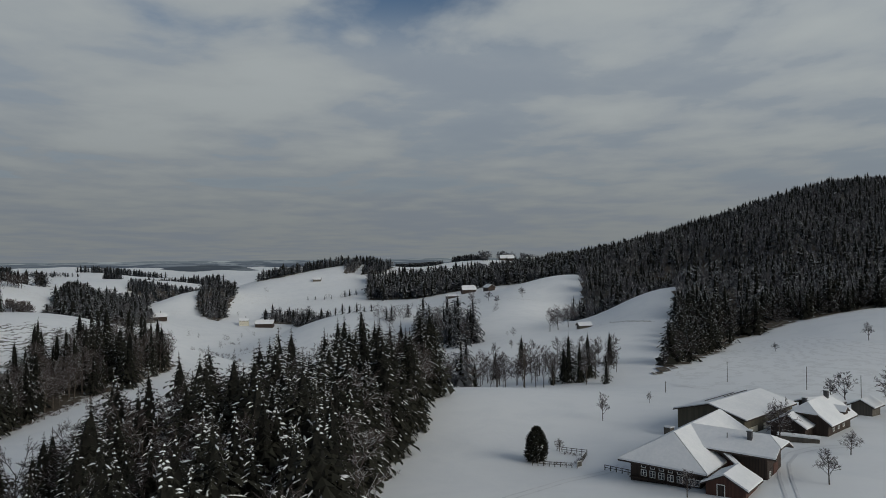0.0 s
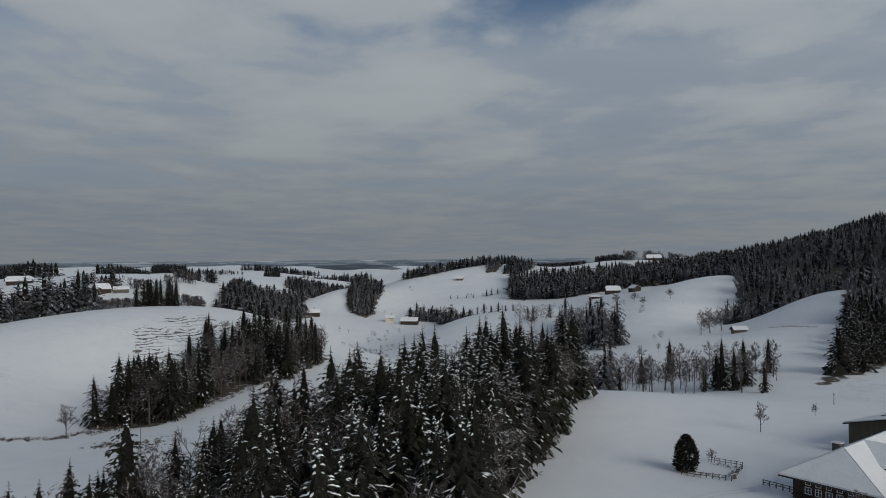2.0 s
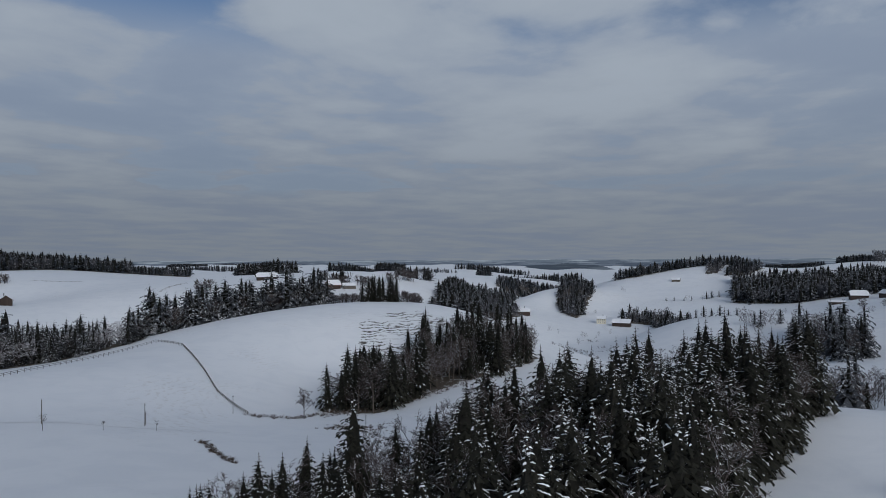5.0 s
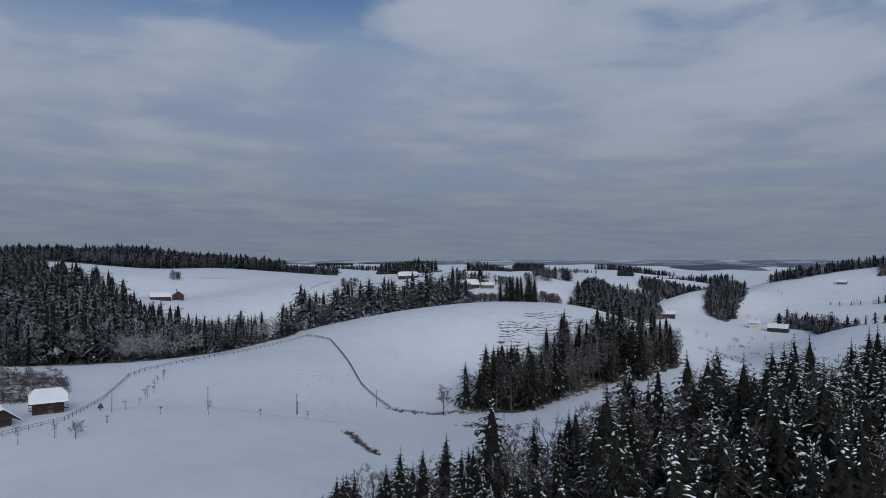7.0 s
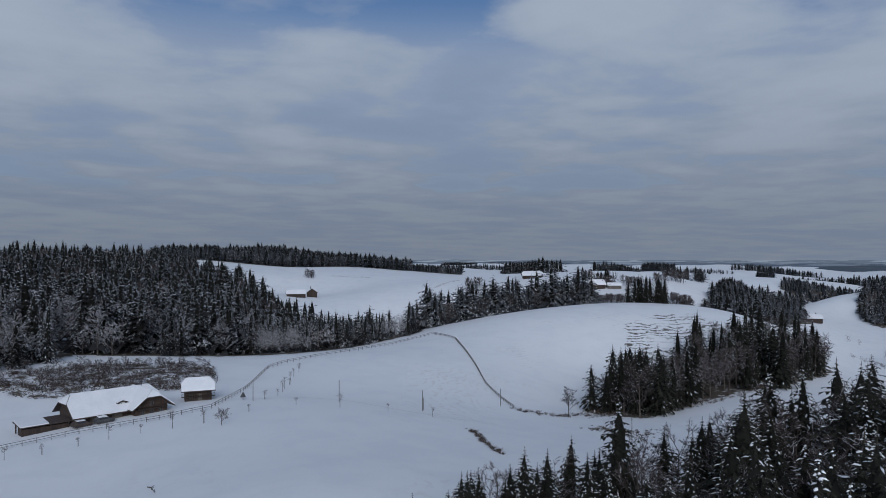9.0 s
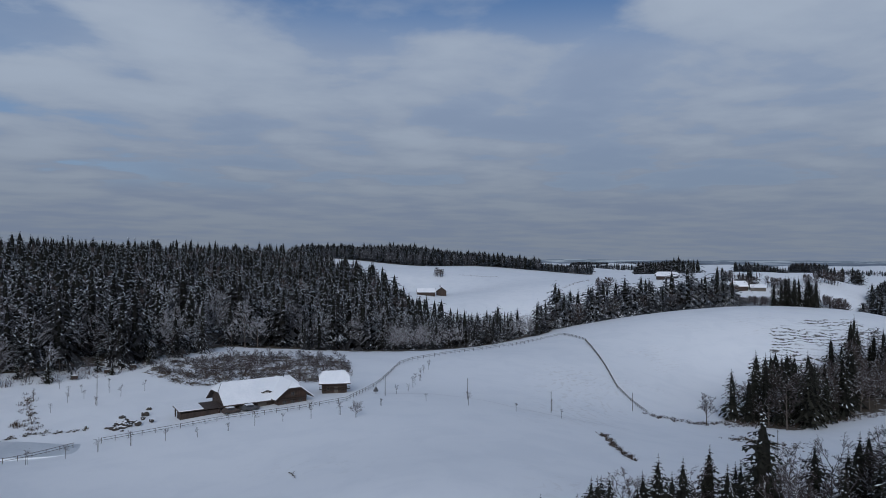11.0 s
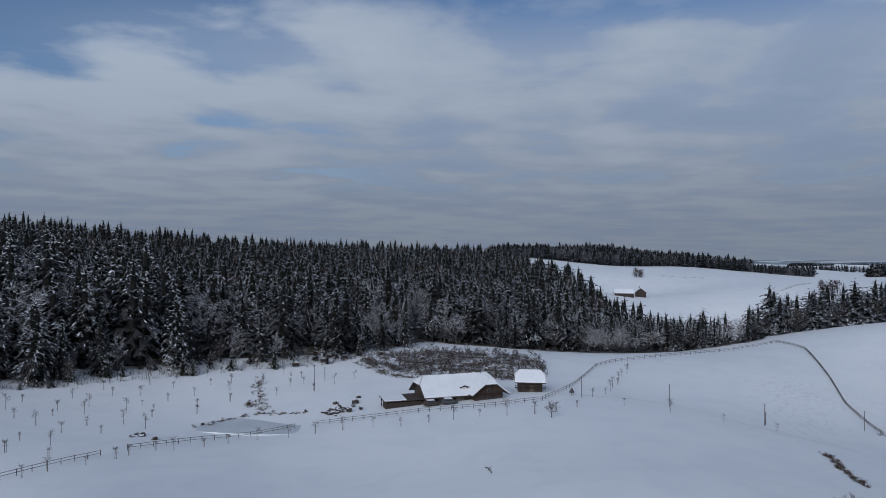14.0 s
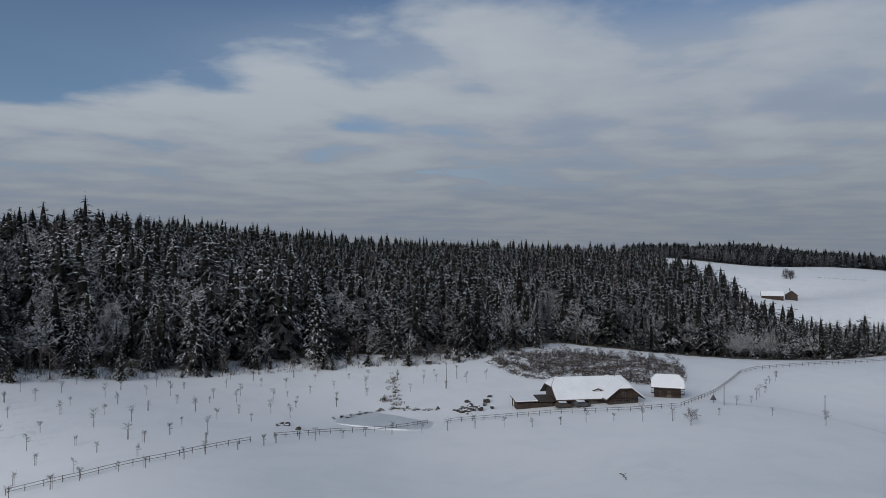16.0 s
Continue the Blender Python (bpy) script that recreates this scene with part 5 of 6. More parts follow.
rail_fence([(27, 118.5), (31, 113.2)], 1.2, 0.9, 0.09, "short dark fence at the farmhouse corner", 2)


def pole(x, y, h, label="slender wooden line pole in the snow", wide=0.09):
    base = house("line_pole", x, y, 0, label, "pole", group="line poles")
    s = Shape()
    s.rod((0, 0, -0.8), (0, 0, h), wide, wide * 0.75, 7)
    part("shaft", s, POLE_WOOD, base)
    s = Shape()
    s.rod((-0.3, 0, h - 0.35), (0.3, 0, h - 0.35), 0.04, 0.04, 4)
    part("crossarm", s, POLE_WOOD, base)


for x, y, h in ((-151.5, 92.8, 5.4), (-137.9, 108.7, 5.2), (-148.4, 146.4, 5.2), (-101.1, 144.4, 5.0), (-162.7, 75, 5.2), (-140, 110.6, 3.0),
                (83.3, 206, 6.0), (95.8, 185.1, 6.2), (60, 190, 3.0), (61, 405, 14), (100, 168, 6.0), (-191.4, 10.6, 7.0)):
    pole(x, y, h)


def brush_patch(name, spots, rng, size, label, snow=0.35, mats=None, blades=26, category="bushes", lean=1.0):
    """Leafless shrubs and stalks over an area, joined."""
    s = Shape()
    for x, y in spots:
        z = ground_at(x, y)
        k = size * rng.uniform(0.5, 1.25)
        for b in range(blades):
            a, lean_out = rng.uniform(0, 6.28), rng.uniform(0.15, 1.0) * lean
            o = Vector((math.cos(a) * lean_out, math.sin(a) * lean_out, rng.uniform(0.35, 1.0))) * rng.uniform(0.5, 1.0)
            p = Vector((x, y, z)) + Vector((rng.gauss(0, k * 0.35), rng.gauss(0, k * 0.35), 0))
            side = Vector((-o.y, o.x, rng.uniform(-0.3, 0.3))).normalized() * (0.02 + 0.025 * k * rng.random())
            e = p + o * k
            m = p.lerp(e, 0.55) + Vector((0, 0, 0.12 * k))
            slot = 1 if rng.random() < snow else 0
            s.add([p - side, p + side, m + side, m - side, e], [(0, 1, 2, 3), (3, 2, 4)], slot)
    return tagged(s.link(name, mats or (BRUSH, FROST)), label, category, kind="stuff")


brng = random.Random(11)
BANK = [(-222, 24), (-201, 33), (-196, 52), (-192, 66), (-197, 79), (-215, 86), (-231, 90), (-240, 78), (-244, 58), (-236, 38)]
clumps = [p for p in scatter(BANK, 2.0, brng) if noise.noise(Vector((p[0] * 0.13, p[1] * 0.13, 4.0))) > -0.10]
brush_patch("bushes", clumps, brng, 1.5, "brown leafless brush on the bank behind the farm", 0.14, blades=16, lean=2.2)
far_wood("bushes", [p for p in scatter(BANK, 2.7, brng) if noise.noise(Vector((p[0] * 0.11, p[1] * 0.11, 9.0))) > -0.2], brng, 1.0, 0.08, 0.19, "dense brown bushes on the bank behind the farm", 1.8, "bushes")
draped("bank", BANK, BANK_SOIL, "bare earth and litter of the bank under the brush", 0.6, 0.06)
far_wood("bushes", [p for p in scatter(BANK, 6.0, brng) if p[0] < -203], brng, 1.0, 0.16, 0.30, "grey-brown leafless bushes along the top of the bank", 1.3, "bushes", bares=[as_arrays(s[1]) for s in BARE_MID])
brush_patch("bushes", [(x + brng.gauss(0, 1.6), y + brng.gauss(0, 1.6)) for x, y in along([(-144, 148.5), (-139, 158), (-137, 166), (-133, 176), (-128, 186)], 0.4)],
            brng, 0.9, "low brown brush along the foot of the wood", 0.25, blades=26, lean=2.0)
brush_patch("dry_grass", [(x + brng.gauss(0, 0.5), y + brng.gauss(0, 0.5)) for x, y in along([(-115, 104.1), (-104, 97.5), (-92.5, 91.6)], 0.35)],
            brng, 0.5, "strip of dry grass standing out of the snow", 0.15, (BRUSH, STRAW), 26, "grass", 2.2)
brush_patch("dry_grass", [(-111 + brng.gauss(0, 4), 152 + brng.gauss(0, 3)) for _ in range(150)], brng, 0.55,
            "patch of dry stalks below the wood", 0.15, (BRUSH, STRAW), 22, "grass", 2.2)
brush_patch("dry_grass", [(x + brng.gauss(0, 0.8), y + brng.gauss(0, 0.7)) for x, y in along([(-204, -4.8), (-196, -3.9), (-186, -3.4), (-176, -3)], 0.45)] + [(-182 + brng.gauss(0, 1.3), -6.2 + brng.gauss(0, 0.7)) for _ in range(16)],
            brng, 0.9, "dark tufts along the ditch to the pond", 0.12, (BRUSH, STRAW), 14, "grass")
brush_patch("dry_grass", [(x + brng.gauss(0, 0.5), y + brng.gauss(0, 0.7)) for x, y in along([(-164.7, -17), (-170, -11), (-174.6, -4.4), (-173, 2), (-171.5, 7)], 0.5)],
            brng, 0.6, "rushes on the rim of the pond", 0.12, (BRUSH, STRAW), 26, "grass", 2.0)
for line, size, label in (([(-184, 590), (-170, 582)], 0.24, "long dark hedge in the valley"), ([(-152, 528), (-146, 524)], 0.26, "round bushes beside the lane"),
                          ([(-190, 562), (-165, 530), (-150, 512), (-136, 505)], 0.16, "brown scrub along the valley stream"), ([(-128, 356), (-118, 372), (-112, 392)], 0.2, "brown scrub at the end of the wood")):
    spots = [(x + brng.gauss(0, 1.2), y + brng.gauss(0, 1.2)) for x, y in along(line, 2.0)]
    far_wood("bushes", spots, brng, 1.0, size * 0.6, size, label, 1.7, "bushes", bares=BROWN_BARES)
FAR_STREAKS = (([(-523, 428), (-538, 452), (-553, 485)], 0.8, "dark ditch line across the far field"), ([(-726, 433), (-707, 445), (-685, 462)], 1.0, "dry grass showing on the far field"),
               ([(94, 391), (100, 372), (108, 359)], 0.9, "dry grass on the shoulder of the spur"))
for line, size, label in FAR_STREAKS:
    spots = along(line, 0.9)
    brush_patch("dry_grass", [(x + brng.gauss(0, 1.2), y + brng.gauss(0, 1.2)) for x, y in spots], brng, size, label, 0.3, (BRUSH, STRAW), 10, "grass", 2.0)
# forest-floor brush along the forest edges
EDGE = [(-153, -92), (-176, -71), (-193, -52), (-204, -36), (-214, -11), (-218, 15), (-233, 33), (-243, 34), (-231, 16), (-226, -12), (-216, -38), (-205, -55), (-188, -76), (-165, -99)]
brush_patch("bushes", scatter(EDGE, 2.6, brng), brng, 1.7, "low brush and saplings at the edge of the forest", 0.35, blades=16)
for i, (x, y) in enumerate(scatter(EDGE, 7.0, brng)):
    if i % 3:
        plant("fir_young", i, x, y, brng.uniform(0.22, 0.62), brng, "young spruce laden with snow at the forest edge", "conifer", "young trees of the forest edge", brng.uniform(1.0, 1.4))
    else:
        plant("bare_mid", i, x, y, brng.uniform(0.25, 0.55), brng, "small rimed bare tree at the forest edge", "tree", "young trees of the forest edge", 1.2)
HEDGE_EDGE = [(-14, 94), (-13, 105), (-7, 150), (0, 186), (-5, 188), (-13, 149), (-18, 104)]
brush_patch("bushes", scatter(HEDGE_EDGE, 2.0, brng), brng, 1.2, "brown undergrowth at the foot of the front wood", 0.2, blades=18)
KNOLL_EDGE = [(-138, 173), (-126, 183), (-118, 204), (-116, 233), (-115, 264), (-117, 270), (-120, 240), (-122, 212), (-131, 189), (-143, 180)]
brush_patch("bushes", scatter(KNOLL_EDGE, 2.2, brng), brng, 1.5, "brown undergrowth at the foot of the knoll's wood", 0.2, blades=16)
# cattle terraces
draped("pasture", [(-185, 259), (-162, 260), (-158, 290), (-171, 319), (-192, 326), (-199, 307), (-199, 282)], TERRACE, "steep pasture with dry grass along cattle paths", 1.5, 0.05)
draped("pasture", [(68, 204), (80, 179), (106, 176), (134, 199), (155, 239), (144, 283), (112, 278), (80, 247)], FINE_TERRACE, "snowy slope ribbed by fine cattle paths", 2.0, 0.05)
for cx, cy, length, rows, gap, turn, high in ((55, 540, 30, 4, 5, 170, 0.45), (-60, 560, 26, 3, 6, 170, 0.45), (-40, 640, 40, 4, 7, 160, 0.5)):
    spots = []
    for r in range(rows):
        for i in range(int(length / 1.3)):
            if brng.random() < 0.75 and noise.noise(Vector((i * 0.11, r * 1.7, cx))) > -0.15:
                u, v = (i * 1.3 - length / 2) + brng.gauss(0, 0.7), (r - rows / 2) * gap + 1.6 * math.sin(i * 0.13 + r * 2) + brng.gauss(0, 0.3)
                c, s_ = math.cos(radians(turn)), math.sin(radians(turn))
                spots.append((cx + u * c - v * s_, cy + u * s_ + v * c))
    brush_patch("dry_grass", spots, brng, high, "rows of dry grass along cattle paths on the slope", 0.25, (BRUSH, STRAW), 5, "grass")


# ---------- pond, stones, orchard ----------
def pond():
    s = Shape()
    rim = []
    for i in range(40):
        a = 6.28318 * i / 40
        r = 1 + 0.13 * math.sin(3 * a + 1) + 0.08 * math.sin(5 * a)
        u, v = 20.0 * r * math.cos(a), 6.4 * r * math.sin(a)
        c, d = math.cos(radians(63)), math.sin(radians(63))
        rim.append(Vector((-164.0 + u * c - v * d, -8.0 + u * d + v * c, 0)))
    level = sorted(ground_at(p.x, p.y) for p in rim)[14] + 0.04
    s.add([Vector((p.x, p.y, level)) for p in rim] + [Vector((p.x, p.y, level - 2.5)) for p in rim],
          [tuple(range(40))] + [(40 + i, 40 + (i + 1) % 40, (i + 1) % 40, i) for i in range(40)])
    tagged(s.link("pond", ICE), "frozen pond with grey ice beside the fence", "pond", kind="structure")


pond()


def boulder(rng, x, y, size, group, z=0.0):
    bm = bmesh.new()
    bmesh.ops.create_icosphere(bm, subdivisions=2, radius=size)
    for v in bm.verts:
        v.co *= 1 + 0.7 * (noise.noise(v.co * (1.1 / size) + Vector((x, y, 0))))
        v.co.z *= 0.75
    me = bpy.data.meshes.new("boulder")
    bm.to_mesh(me)
    bm.free()
    me.materials.append(STONE)
    me.materials.append(ROOF_SNOW)
    for p in me.polygons:
        p.material_index = 1 if p.normal.z > 0.78 else 0
    ob = new("boulder", me)
    ob.location = (x, y, ground_at(x, y) + size * 0.35 + z)
    ob.rotation_euler = (0, 0, rng.uniform(0, 6))
    tagged(ob, "rough brown boulder capped with snow", "boulder", group)


srng = random.Random(2)
for i in range(26):
    boulder(srng, -170.7 + srng.gauss(0, 1.9), 15.7 + srng.gauss(0, 2.4), srng.uniform(0.3, 0.8), "boulders of the stone heap", 0.25 if i > 17 else 0)
for x, y, r in ((-154.2, -26.3, 0.7), (-153, -28, 0.45), (-155.5, -27.6, 0.4), (-166, -14, 0.5), (-151, -23.4, 0.6), (-173, 7.5, 0.5), (-177, 20, 0.9), (-182, 21.3, 0.6)):
    boulder(srng, x, y, r, "single boulders in the snow")


def beehive(x, y, turn):
    b = house("beehive", x, y, turn, "dark wooden beehive box on legs with a snow cap", "beehive", group="beehives on the slope")
    s = Shape()
    s.box((-0.75, -0.45, 0.3), (0.75, 0.45, 1.25))
    part("box", s, DARK_WOOD, b)
    s = Shape()
    s.box((-0.8, -0.5, 1.254), (0.8, 0.5, 1.34))
    part("snow_cap", s, ROOF_SNOW, b)
    for sx in (-0.6, 0.6):
        for sy in (-0.3, 0.3):
            s = Shape()
            s.box((sx - 0.05, sy - 0.05, -0.2), (sx + 0.05, sy + 0.05, 0.346))
            part("leg", s, POLE_WOOD, b)


for x, y, turn in ((-217.9, 6.5, 92), (-222.6, 14.9, 94), (-227.2, 22.2, 97), (-232, 34.6, 100)):
    beehive(x, y, turn)


def fallen_branch(points, label):
    x0, y0 = points[0]
    b = house("fallen_branch", x0, y0, 0, label, "branch")
    z0 = ground_at(x0, y0)
    s = Shape()
    path = [Vector((x - x0, y - y0, ground_at(x, y) - z0 + 0.12)) for x, y in points]
    for i, (p, q) in enumerate(zip(path, path[1:])):
        s.rod(p, q, 0.09 - 0.012 * i, 0.078 - 0.012 * i, 6)
        s.rod(q, q + Vector((0.25 + 0.1 * i, 0.5 - 0.3 * i, 0.35)), 0.05, 0.015, 4)
    part("limb", s, BARK, b)


fallen_branch([(-110.6, 34.0), (-109.6, 34.2), (-108.4, 33.9), (-107.2, 33.9), (-106.0, 33.6)], "dark broken branch lying on the snow of the meadow")


def sapling_shapes(rng, h):
    t, c = Shape(), Shape()
    t.rod((0, 0, -0.3), (0.03, 0, h * 0.6), 0.055, 0.04, 5)
    t.rod((0.03, 0, h * 0.6), (0.0, 0.03, h * 0.9), 0.035, 0.012, 4)
    for i in range(20):
        a, f = rng.uniform(0, 6.28), rng.uniform(0.45, 0.85)
        o = Vector((math.cos(a), math.sin(a), rng.uniform(0.1, 1.3))).normalized()
        p = Vector((0.02, 0.01, h * f))
        e = p + o * h * rng.uniform(0.14, 0.30)
        c.rod(p, e, 0.014, 0.007, 3)
        for q in range(7):
            m = p.lerp(e, rng.uniform(0.3, 0.95))
            w = (o + Vector((rng.gauss(0, 0.9), rng.gauss(0, 0.9), rng.gauss(0.2, 0.5)))).normalized() * h * rng.uniform(0.05, 0.12)
            c.rod(m, m + w, 0.009, 0.005, 3, 1 if rng.random() < 0.3 else 0)
    return t, c


SAPLINGS = []
for i in range(4):
    b = tree_thing("sapling", sapling_shapes(srng, 2.3 + 0.35 * i), (TWIG, FROST), "young bare fruit tree on a thin stem in snow", "sapling", "young orchard trees")
    if i % 2 == 0:
        st = Shape()
        st.rod((0.25, 0.1, -0.3), (0.25, 0.1, 1.7), 0.035, 0.03, 5)
        part("stake", st, POLE_WOOD, b)
    SAPLINGS.append([b, False])


def sapling(x, y, rng, k=1.0):
    entry = rng.choice(SAPLINGS)
    m = pose(x, y, ground_at(x, y) - 0.05, 0, 0, rng.uniform(0, 360))
    if entry[1]:
        ob = copy_thing(entry[0], m)
    else:
        ob, entry[1] = entry[0], True
        ob.matrix_basis = m
    s = k * rng.uniform(0.75, 1.2)
    ob.scale = (s, s, s)


orng = random.Random(9)
for spots, k in ((along([(-108, -60), (-118, -41), (-131, -29), (-143, -20)], 5.2), 1.0),
                 (along([(-141, -18), (-149, -8), (-152, 4), (-152, 20), (-150, 40), (-145, 56), (-150, 70)], 6.0), 1.0),
                 (along([(-163, 78), (-172, 88), (-196, 104), (-205, 112)], 6.5), 0.9),
                 (along([(-150, 80), (-138, 94), (-128, 112)], 11), 1.0)):
    for x, y in spots:
        sapling(x + orng.gauss(0, 0.5), y + orng.gauss(0, 0.5), orng, k)
ORCHARD = [(-112, -66), (-117, -52), (-124, -43), (-138, -33), (-150, -32), (-168, -22), (-182, -12), (-200, 0), (-212, -8), (-204, -34), (-180, -62), (-160, -84), (-130, -80)]
for x, y in scatter(ORCHARD, 8.4, orng, 0.25):
    sapling(x, y, orng)
for x, y in scatter([(-186, -2), (-186, 14), (-198, 26), (-214, 16), (-212, -4)], 7.5, orng, 0.3):
    sapling(x, y, orng, 0.9)

# ---------- tracks in the snow ----------
def track(points, wide, label):
    """A trodden or driven line: a ribbon of packed snow lying on the land."""
    spots = along(points, 1.0)
    s = Shape()
    for (ax, ay), (bx, by) in zip(spots, spots[1:]):
        d = Vector((bx - ax, by - ay, 0)).normalized()
        n = Vector((-d.y, d.x, 0)) * wide / 2
        q = []
        for p, sgn in (((ax, ay), 1), ((ax, ay), -1), ((bx, by), -1), ((bx, by), 1)):
            v = Vector((p[0], p[1], 0)) + n * sgn
            q.append(Vector((v.x, v.y, ground_at(v.x, v.y) + 0.05)))
        s.add(q, [(0, 1, 2, 3)])
    tagged(s.link("track", PACKED), label, "track", kind="structure")


def beside(points, off):
    out = []
    for i, (x, y) in enumerate(points):
        (ax, ay), (bx, by) = points[max(0, i - 1)], points[min(len(points) - 1, i + 1)]
        d = math.hypot(bx - ax, by - ay)
        out.append((x - (by - ay) / d * off, y + (bx - ax) / d * off))
    return out


DRIVE = [(46, 92), (48.5, 98), (51, 105), (54, 112), (58, 117), (63, 119), (69, 119)]
for off in (-0.8, 0.8):
    track(beside(DRIVE, off), 0.45, "wheel track in the snow of the farm drive")
LANE = [(5, 100), (10, 105.5), (19.4, 113.4), (27, 117), (31, 121)]
for off in (-0.7, 0.7):
    track(beside(LANE, off), 0.4, "wheel track across the snowy meadow")
track([(-166, 76), (-161, 88), (-151, 97), (-139, 102), (-128, 112), (-122, 120)], 0.6, "trodden footpath across the snow field")
VALLEY_LANE = [(-137, 503), (-146, 522), (-155, 545), (-160, 575), (-156, 600), (-165, 625), (-182, 655), (-190, 672)]
for off in (-1.0, 1.0):
    track(beside(VALLEY_LANE, off), 0.9, "wheel track of the valley lane")
track([(-60, 560), (-30, 540), (-10, 530), (10, 545), (20, 575), (25, 640)], 1.6, "snowy lane up to the farm")

# ---------- single trees ----------
OLD = "old leafless fruit tree standing alone in snow"
for kind, i, x, y, k, label, squash in [
    ("bare_old", 0, 57.6, 120.2, 1.05, "large round-crowned bare tree beside the barn", 1.0),
    ("bare_old", 1, 55.7, 101.7, 0.60, "snow-dusted bare fruit tree in the farmyard", 1.1),
    ("bare_old", 0, 66.0, 114.0, 0.50, "snow-dusted bare fruit tree beside the drive", 1.2),
    ("bare_old", 1, 35.0, 101.6, 0.46, "bare fruit tree in front of the farmhouse", 1.1),
    ("bare_old", 1, 34.3, 152.0, 0.68, "ivy-dark bare tree on the meadow", 0.75),
    ("bare_old", 0, 21.5, 131.6, 0.32, "small bare tree in the garden", 1.1),
    ("bare_old", 1, -135.4, 161.8, 1.0, "broad bare tree at the foot of the knoll", 1.0),
    ("bare_old", 0, -140.1, 57.7, 0.45, "gnarled bare fruit tree by the fence", 1.2),
    ("bare_old", 0, 49.8, 169.9, 0.35, OLD, 0.8), ("bare_old", 1, 153.2, 252.2, 0.75, OLD, 1.0), ("bare_old", 0, 122.8, 259.3, 0.4, OLD, 1.3),
    ("bare_old", 1, 90.4, 163.9, 0.65, OLD, 1.0), ("bare_old", 0, 62.8, 557.6, 1.0, OLD, 1.2), ("bare_old", 1, 39.5, 514.5, 0.8, OLD, 1.2),
    ("bare_old", 0, 35.8, 553.2, 1.0, OLD, 1.2), ("bare_old", 1, 22.3, 549.5, 1.2, OLD, 1.1), ("bare_old", 0, 31.1, 323.2, 0.5, OLD, 0.8),
    ("bare_mid", 0, 68, 415.4, 1.0, "tall bare tree on the slope", 1.1), ("bare_mid", 1, 75, 421, 0.9, "tall bare tree on the slope", 1.1), ("bare_mid", 2, 62, 408, 0.95, "tall bare tree on the slope", 0.7),
    ("bare_mid", 0, 91.7, 160.2, 0.6, "bare tree behind the farm", 1.1), ("bare_mid", 1, 97, 152, 0.65, "bare tree behind the farm", 1.1),
    ("bare_mid", 2, 94, 145, 0.7, "bare tree behind the farm", 1.0), ("bare_mid", 0, 90, 139, 0.65, "bare tree behind the farm", 1.0), ("bare_mid", 1, 104, 160, 0.75, "bare tree behind the farm", 1.0),
    ("fir_young", 1, 100, 150, 0.8, "young spruce behind the farm", 1.0), ("fir_young", 0, 73, 138, 0.42, "small snowy spruce behind the barn", 0.9),
]:
    plant(kind, i, x, y, k, orng, label, "tree", "single trees", squash)


def yew(x, y):
    """The clipped, dense evergreen beside the garden."""
    r = random.Random(4)
    s = Shape()
    for i in range(2200):
        f = r.random()
        a = r.uniform(0, 6.28)
        out = Vector((math.cos(a), math.sin(a), 0))
        bulge = 1 + 0.22 * noise.noise(Vector((out.x * 1.4, out.y * 1.4, f * 4.0)))
        wide = 2.15 * min(1.0, 0.72 + f * 1.6) * (1 - f ** 2.6) ** 0.75 * bulge * r.uniform(0.6, 1.05) + 0.12
        spray(s, out * wide * 0.7 + Vector((0, 0, 6.1 * f + 0.15)), out, r.uniform(-0.9, 0.4), wide * 0.28 + 0.2, 0.17, 1 if r.random() < 0.03 else 0, 0.05)
    t = Shape()
    t.rod((0, 0, -0.5), (0, 0, 5.6), 0.25, 0.06, 6)
    b = new("yew")
    t.link("trunk", BARK, b)
    s.link("crown", (NEEDLE, SPRAY_SNOW, INNER), b)
    b.location = (x, y, ground_at(x, y))
    tagged(b, "dense dark rounded evergreen beside the garden fence", "tree")


yew(16.5, 126.2)
grng = random.Random(13)
brush_patch("shrubs", [(x + grng.gauss(0, 0.3), y + grng.gauss(0, 0.3)) for x, y in along([(17, 124.6), (22, 122.2), (25, 128), (21, 131)], 0.9)], grng, 0.8,
            "bare garden shrubs inside the fence", 0.45, blades=14)


def scarecrow_box(x, y):
    b = house("nest_box", x, y, 20, "dark pointed feeding hut on a post in snow", "hut")
    s = Shape()
    s.rod((0, 0, -0.4), (0, 0, 0.8), 0.08, 0.08, 5)
    part("post", s, POLE_WOOD, b)
    s = Shape()
    s.rod((0, 0, 0.75), (0, 0, 2.0), 0.75, 0.05, 8)
    s.rod((0, 0, 0.7), (0, 0, 0.75), 0.05, 0.75, 8)
    part("cap", s, METAL, b)


scarecrow_box(-166.3, 74.0)
nb = house("notice_board", 23.2, 121.0, 30, "small white-framed board at the garden corner", "sign")
s = Shape()
s.box((-0.5, -0.05, 0.1), (0.5, 0.05, 1.1))
part("board", s, WHITE, nb)
s = Shape()
s.box((-0.4, -0.08, 0.2), (0.4, -0.052, 1.0))
part("panel", s, GREY_WOOD, nb)


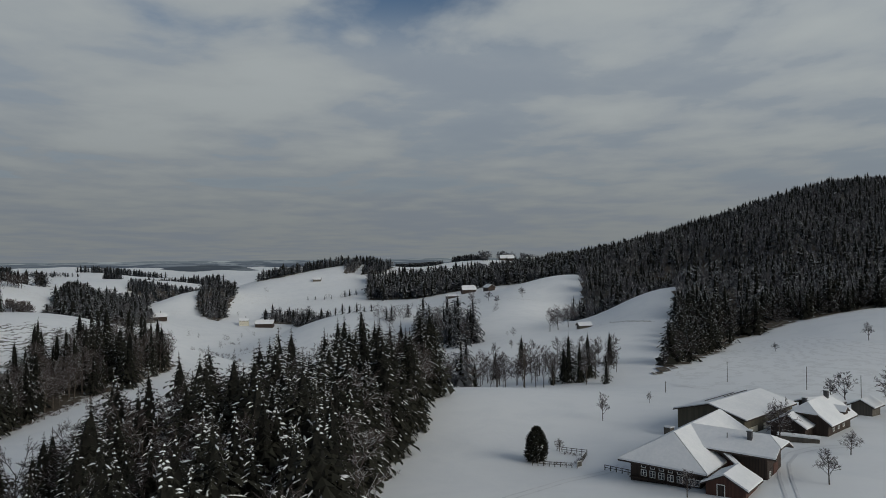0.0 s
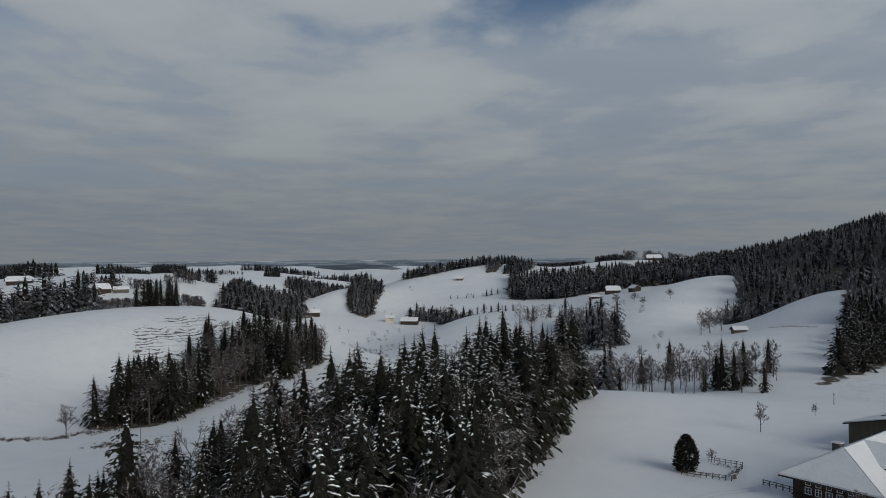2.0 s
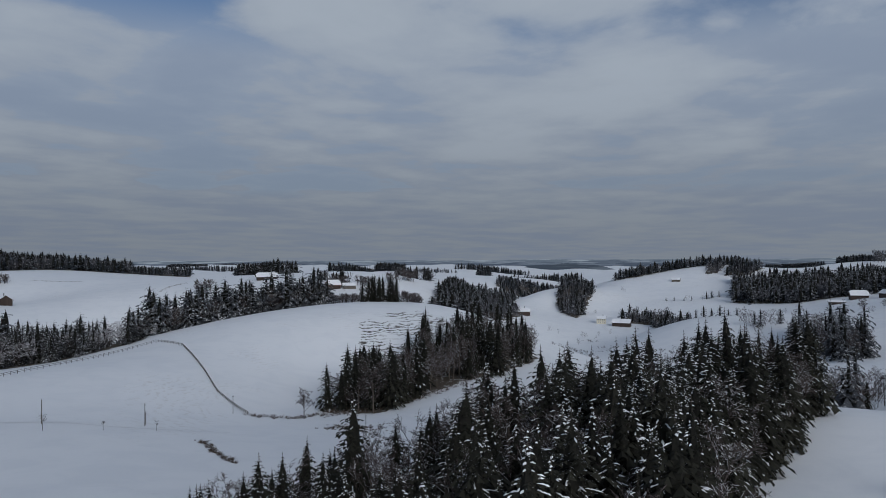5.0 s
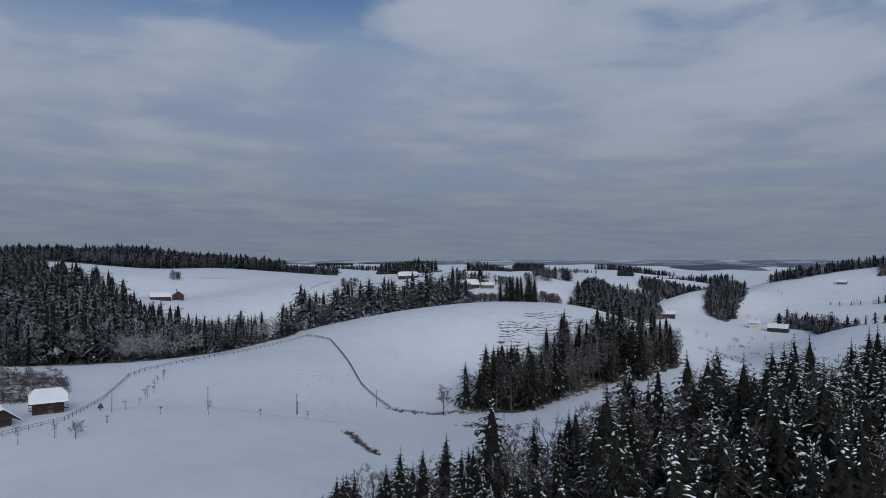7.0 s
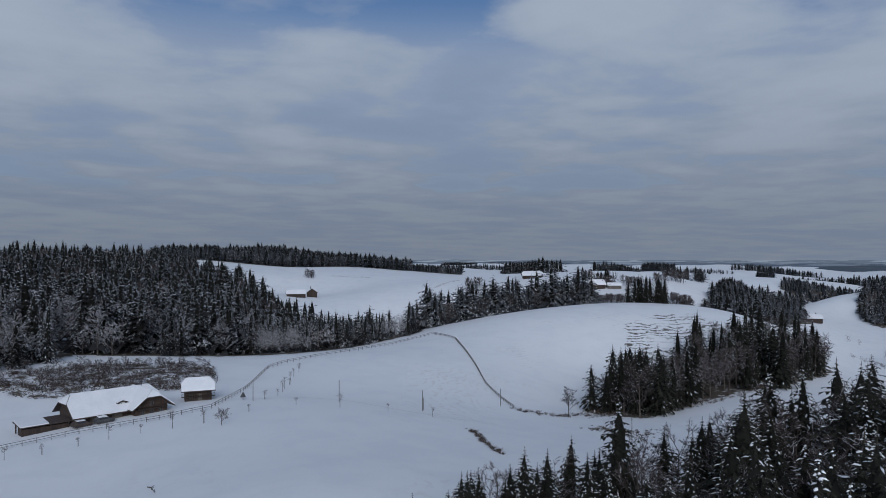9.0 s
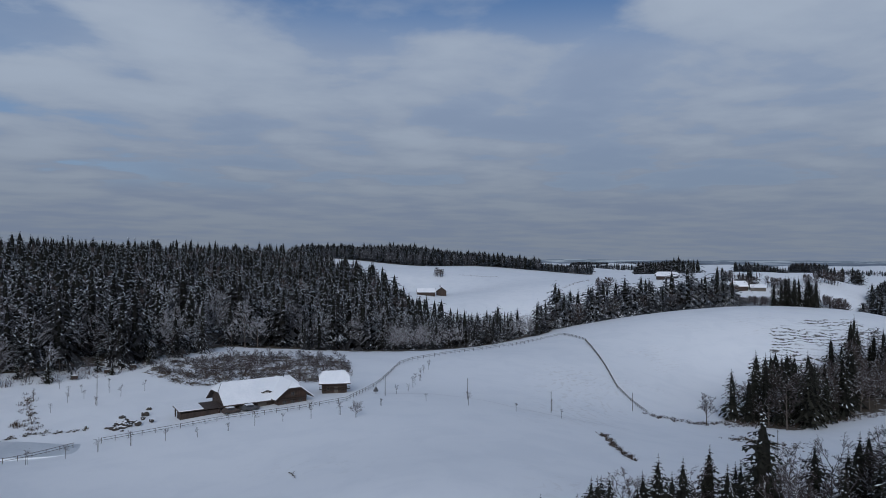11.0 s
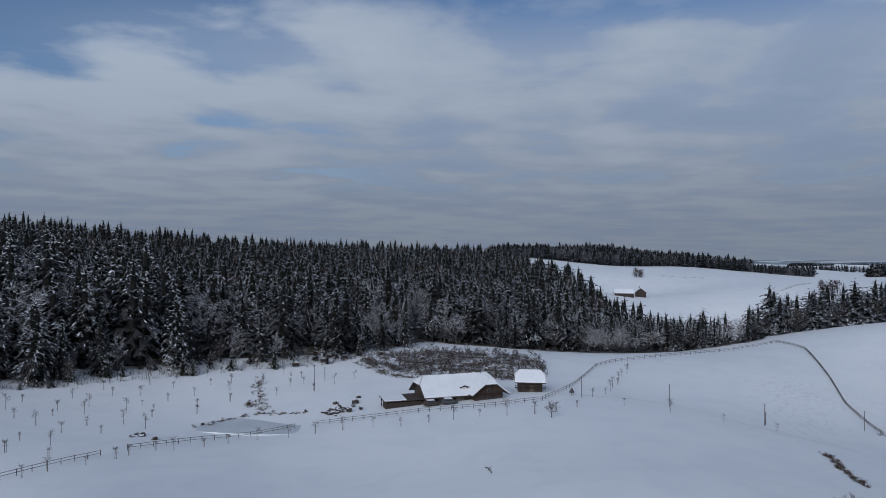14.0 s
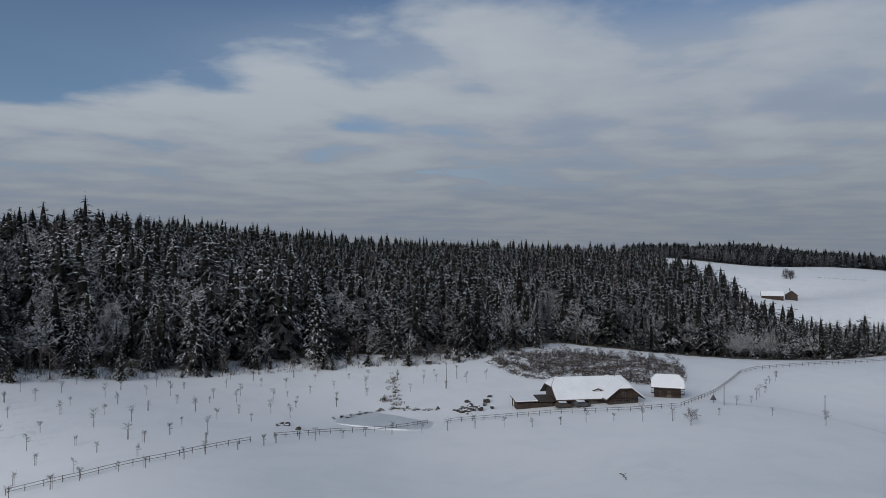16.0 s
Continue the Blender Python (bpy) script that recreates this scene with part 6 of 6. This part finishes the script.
# ---------- far distance ----------
def distant_ridge(away, low, high, seed, colour, start=-75, end=10, hump=False):
    """A long low ridge at the edge of sight, haze painted into its glowing colour."""
    s = Shape()
    steps = 260
    pts = []
    for i in range(steps + 1):
        a = radians(start + (end - start) * i / steps)
        h = low + (high - low) * (0.5 + 0.5 * noise.noise(Vector((i * 0.045, seed, 0)))) + 3.5 * noise.noise(Vector((i * 0.4, seed + 5, 0)))
        if hump:
            h = low + (high - low) * (0.86 + 0.14 * noise.noise(Vector((i * 0.022, seed, 0)))) * max(0.0, math.sin(math.pi * i / steps)) ** 0.6 + 1.2 * noise.noise(Vector((i * 0.7, seed + 5, 0)))
        x, y = math.sin(a), math.cos(a)
        pts += [Vector((x * away, y * away, -45)), Vector((x * (away + 60), y * (away + 60), h)), Vector((x * (away + 160), y * (away + 160), -45))]
    s.add(pts, [(3 * i, 3 * i + 3, 3 * i + 4, 3 * i + 1) for i in range(steps)] + [(3 * i + 1, 3 * i + 4, 3 * i + 5, 3 * i + 2) for i in range(steps)])
    m = bpy.data.materials.new("hazy_distance")
    m.use_nodes = True
    n = Nodes(m.node_tree)
    place = n("ShaderNodeNewGeometry").outputs["Position"]
    wide = n("ShaderNodeMapping", {0: place, 3: (0.0022, 0.0022, 0.06)}).outputs[0]
    field = n.ramp(n.noise(wide, 2.2, 5, 0.6), 0.5, 0.58)
    tone = n.mix(field, (*colour, 1), (colour[0] * 2.0, colour[1] * 1.9, colour[2] * 1.75, 1))
    glow = n("ShaderNodeEmission", {0: tone, 1: 1.0})
    n("ShaderNodeOutputMaterial", {0: glow.outputs[0]})
    tagged(s.link("backdrop", m), "pale blue-grey wooded ridges in the hazy distance", "backdrop", kind="structure")


distant_ridge(3250, 6, 26, 3, (0.062, 0.078, 0.105))
distant_ridge(3900, 14, 34, 8, (0.085, 0.105, 0.135))
distant_ridge(4600, 22, 38, 14, (0.115, 0.14, 0.17))
distant_ridge(2750, -48, 28, 31, (0.046, 0.058, 0.076), -25, -12, True)
distant_ridge(2950, -48, 10, 22, (0.054, 0.067, 0.088), -36, -20, True)
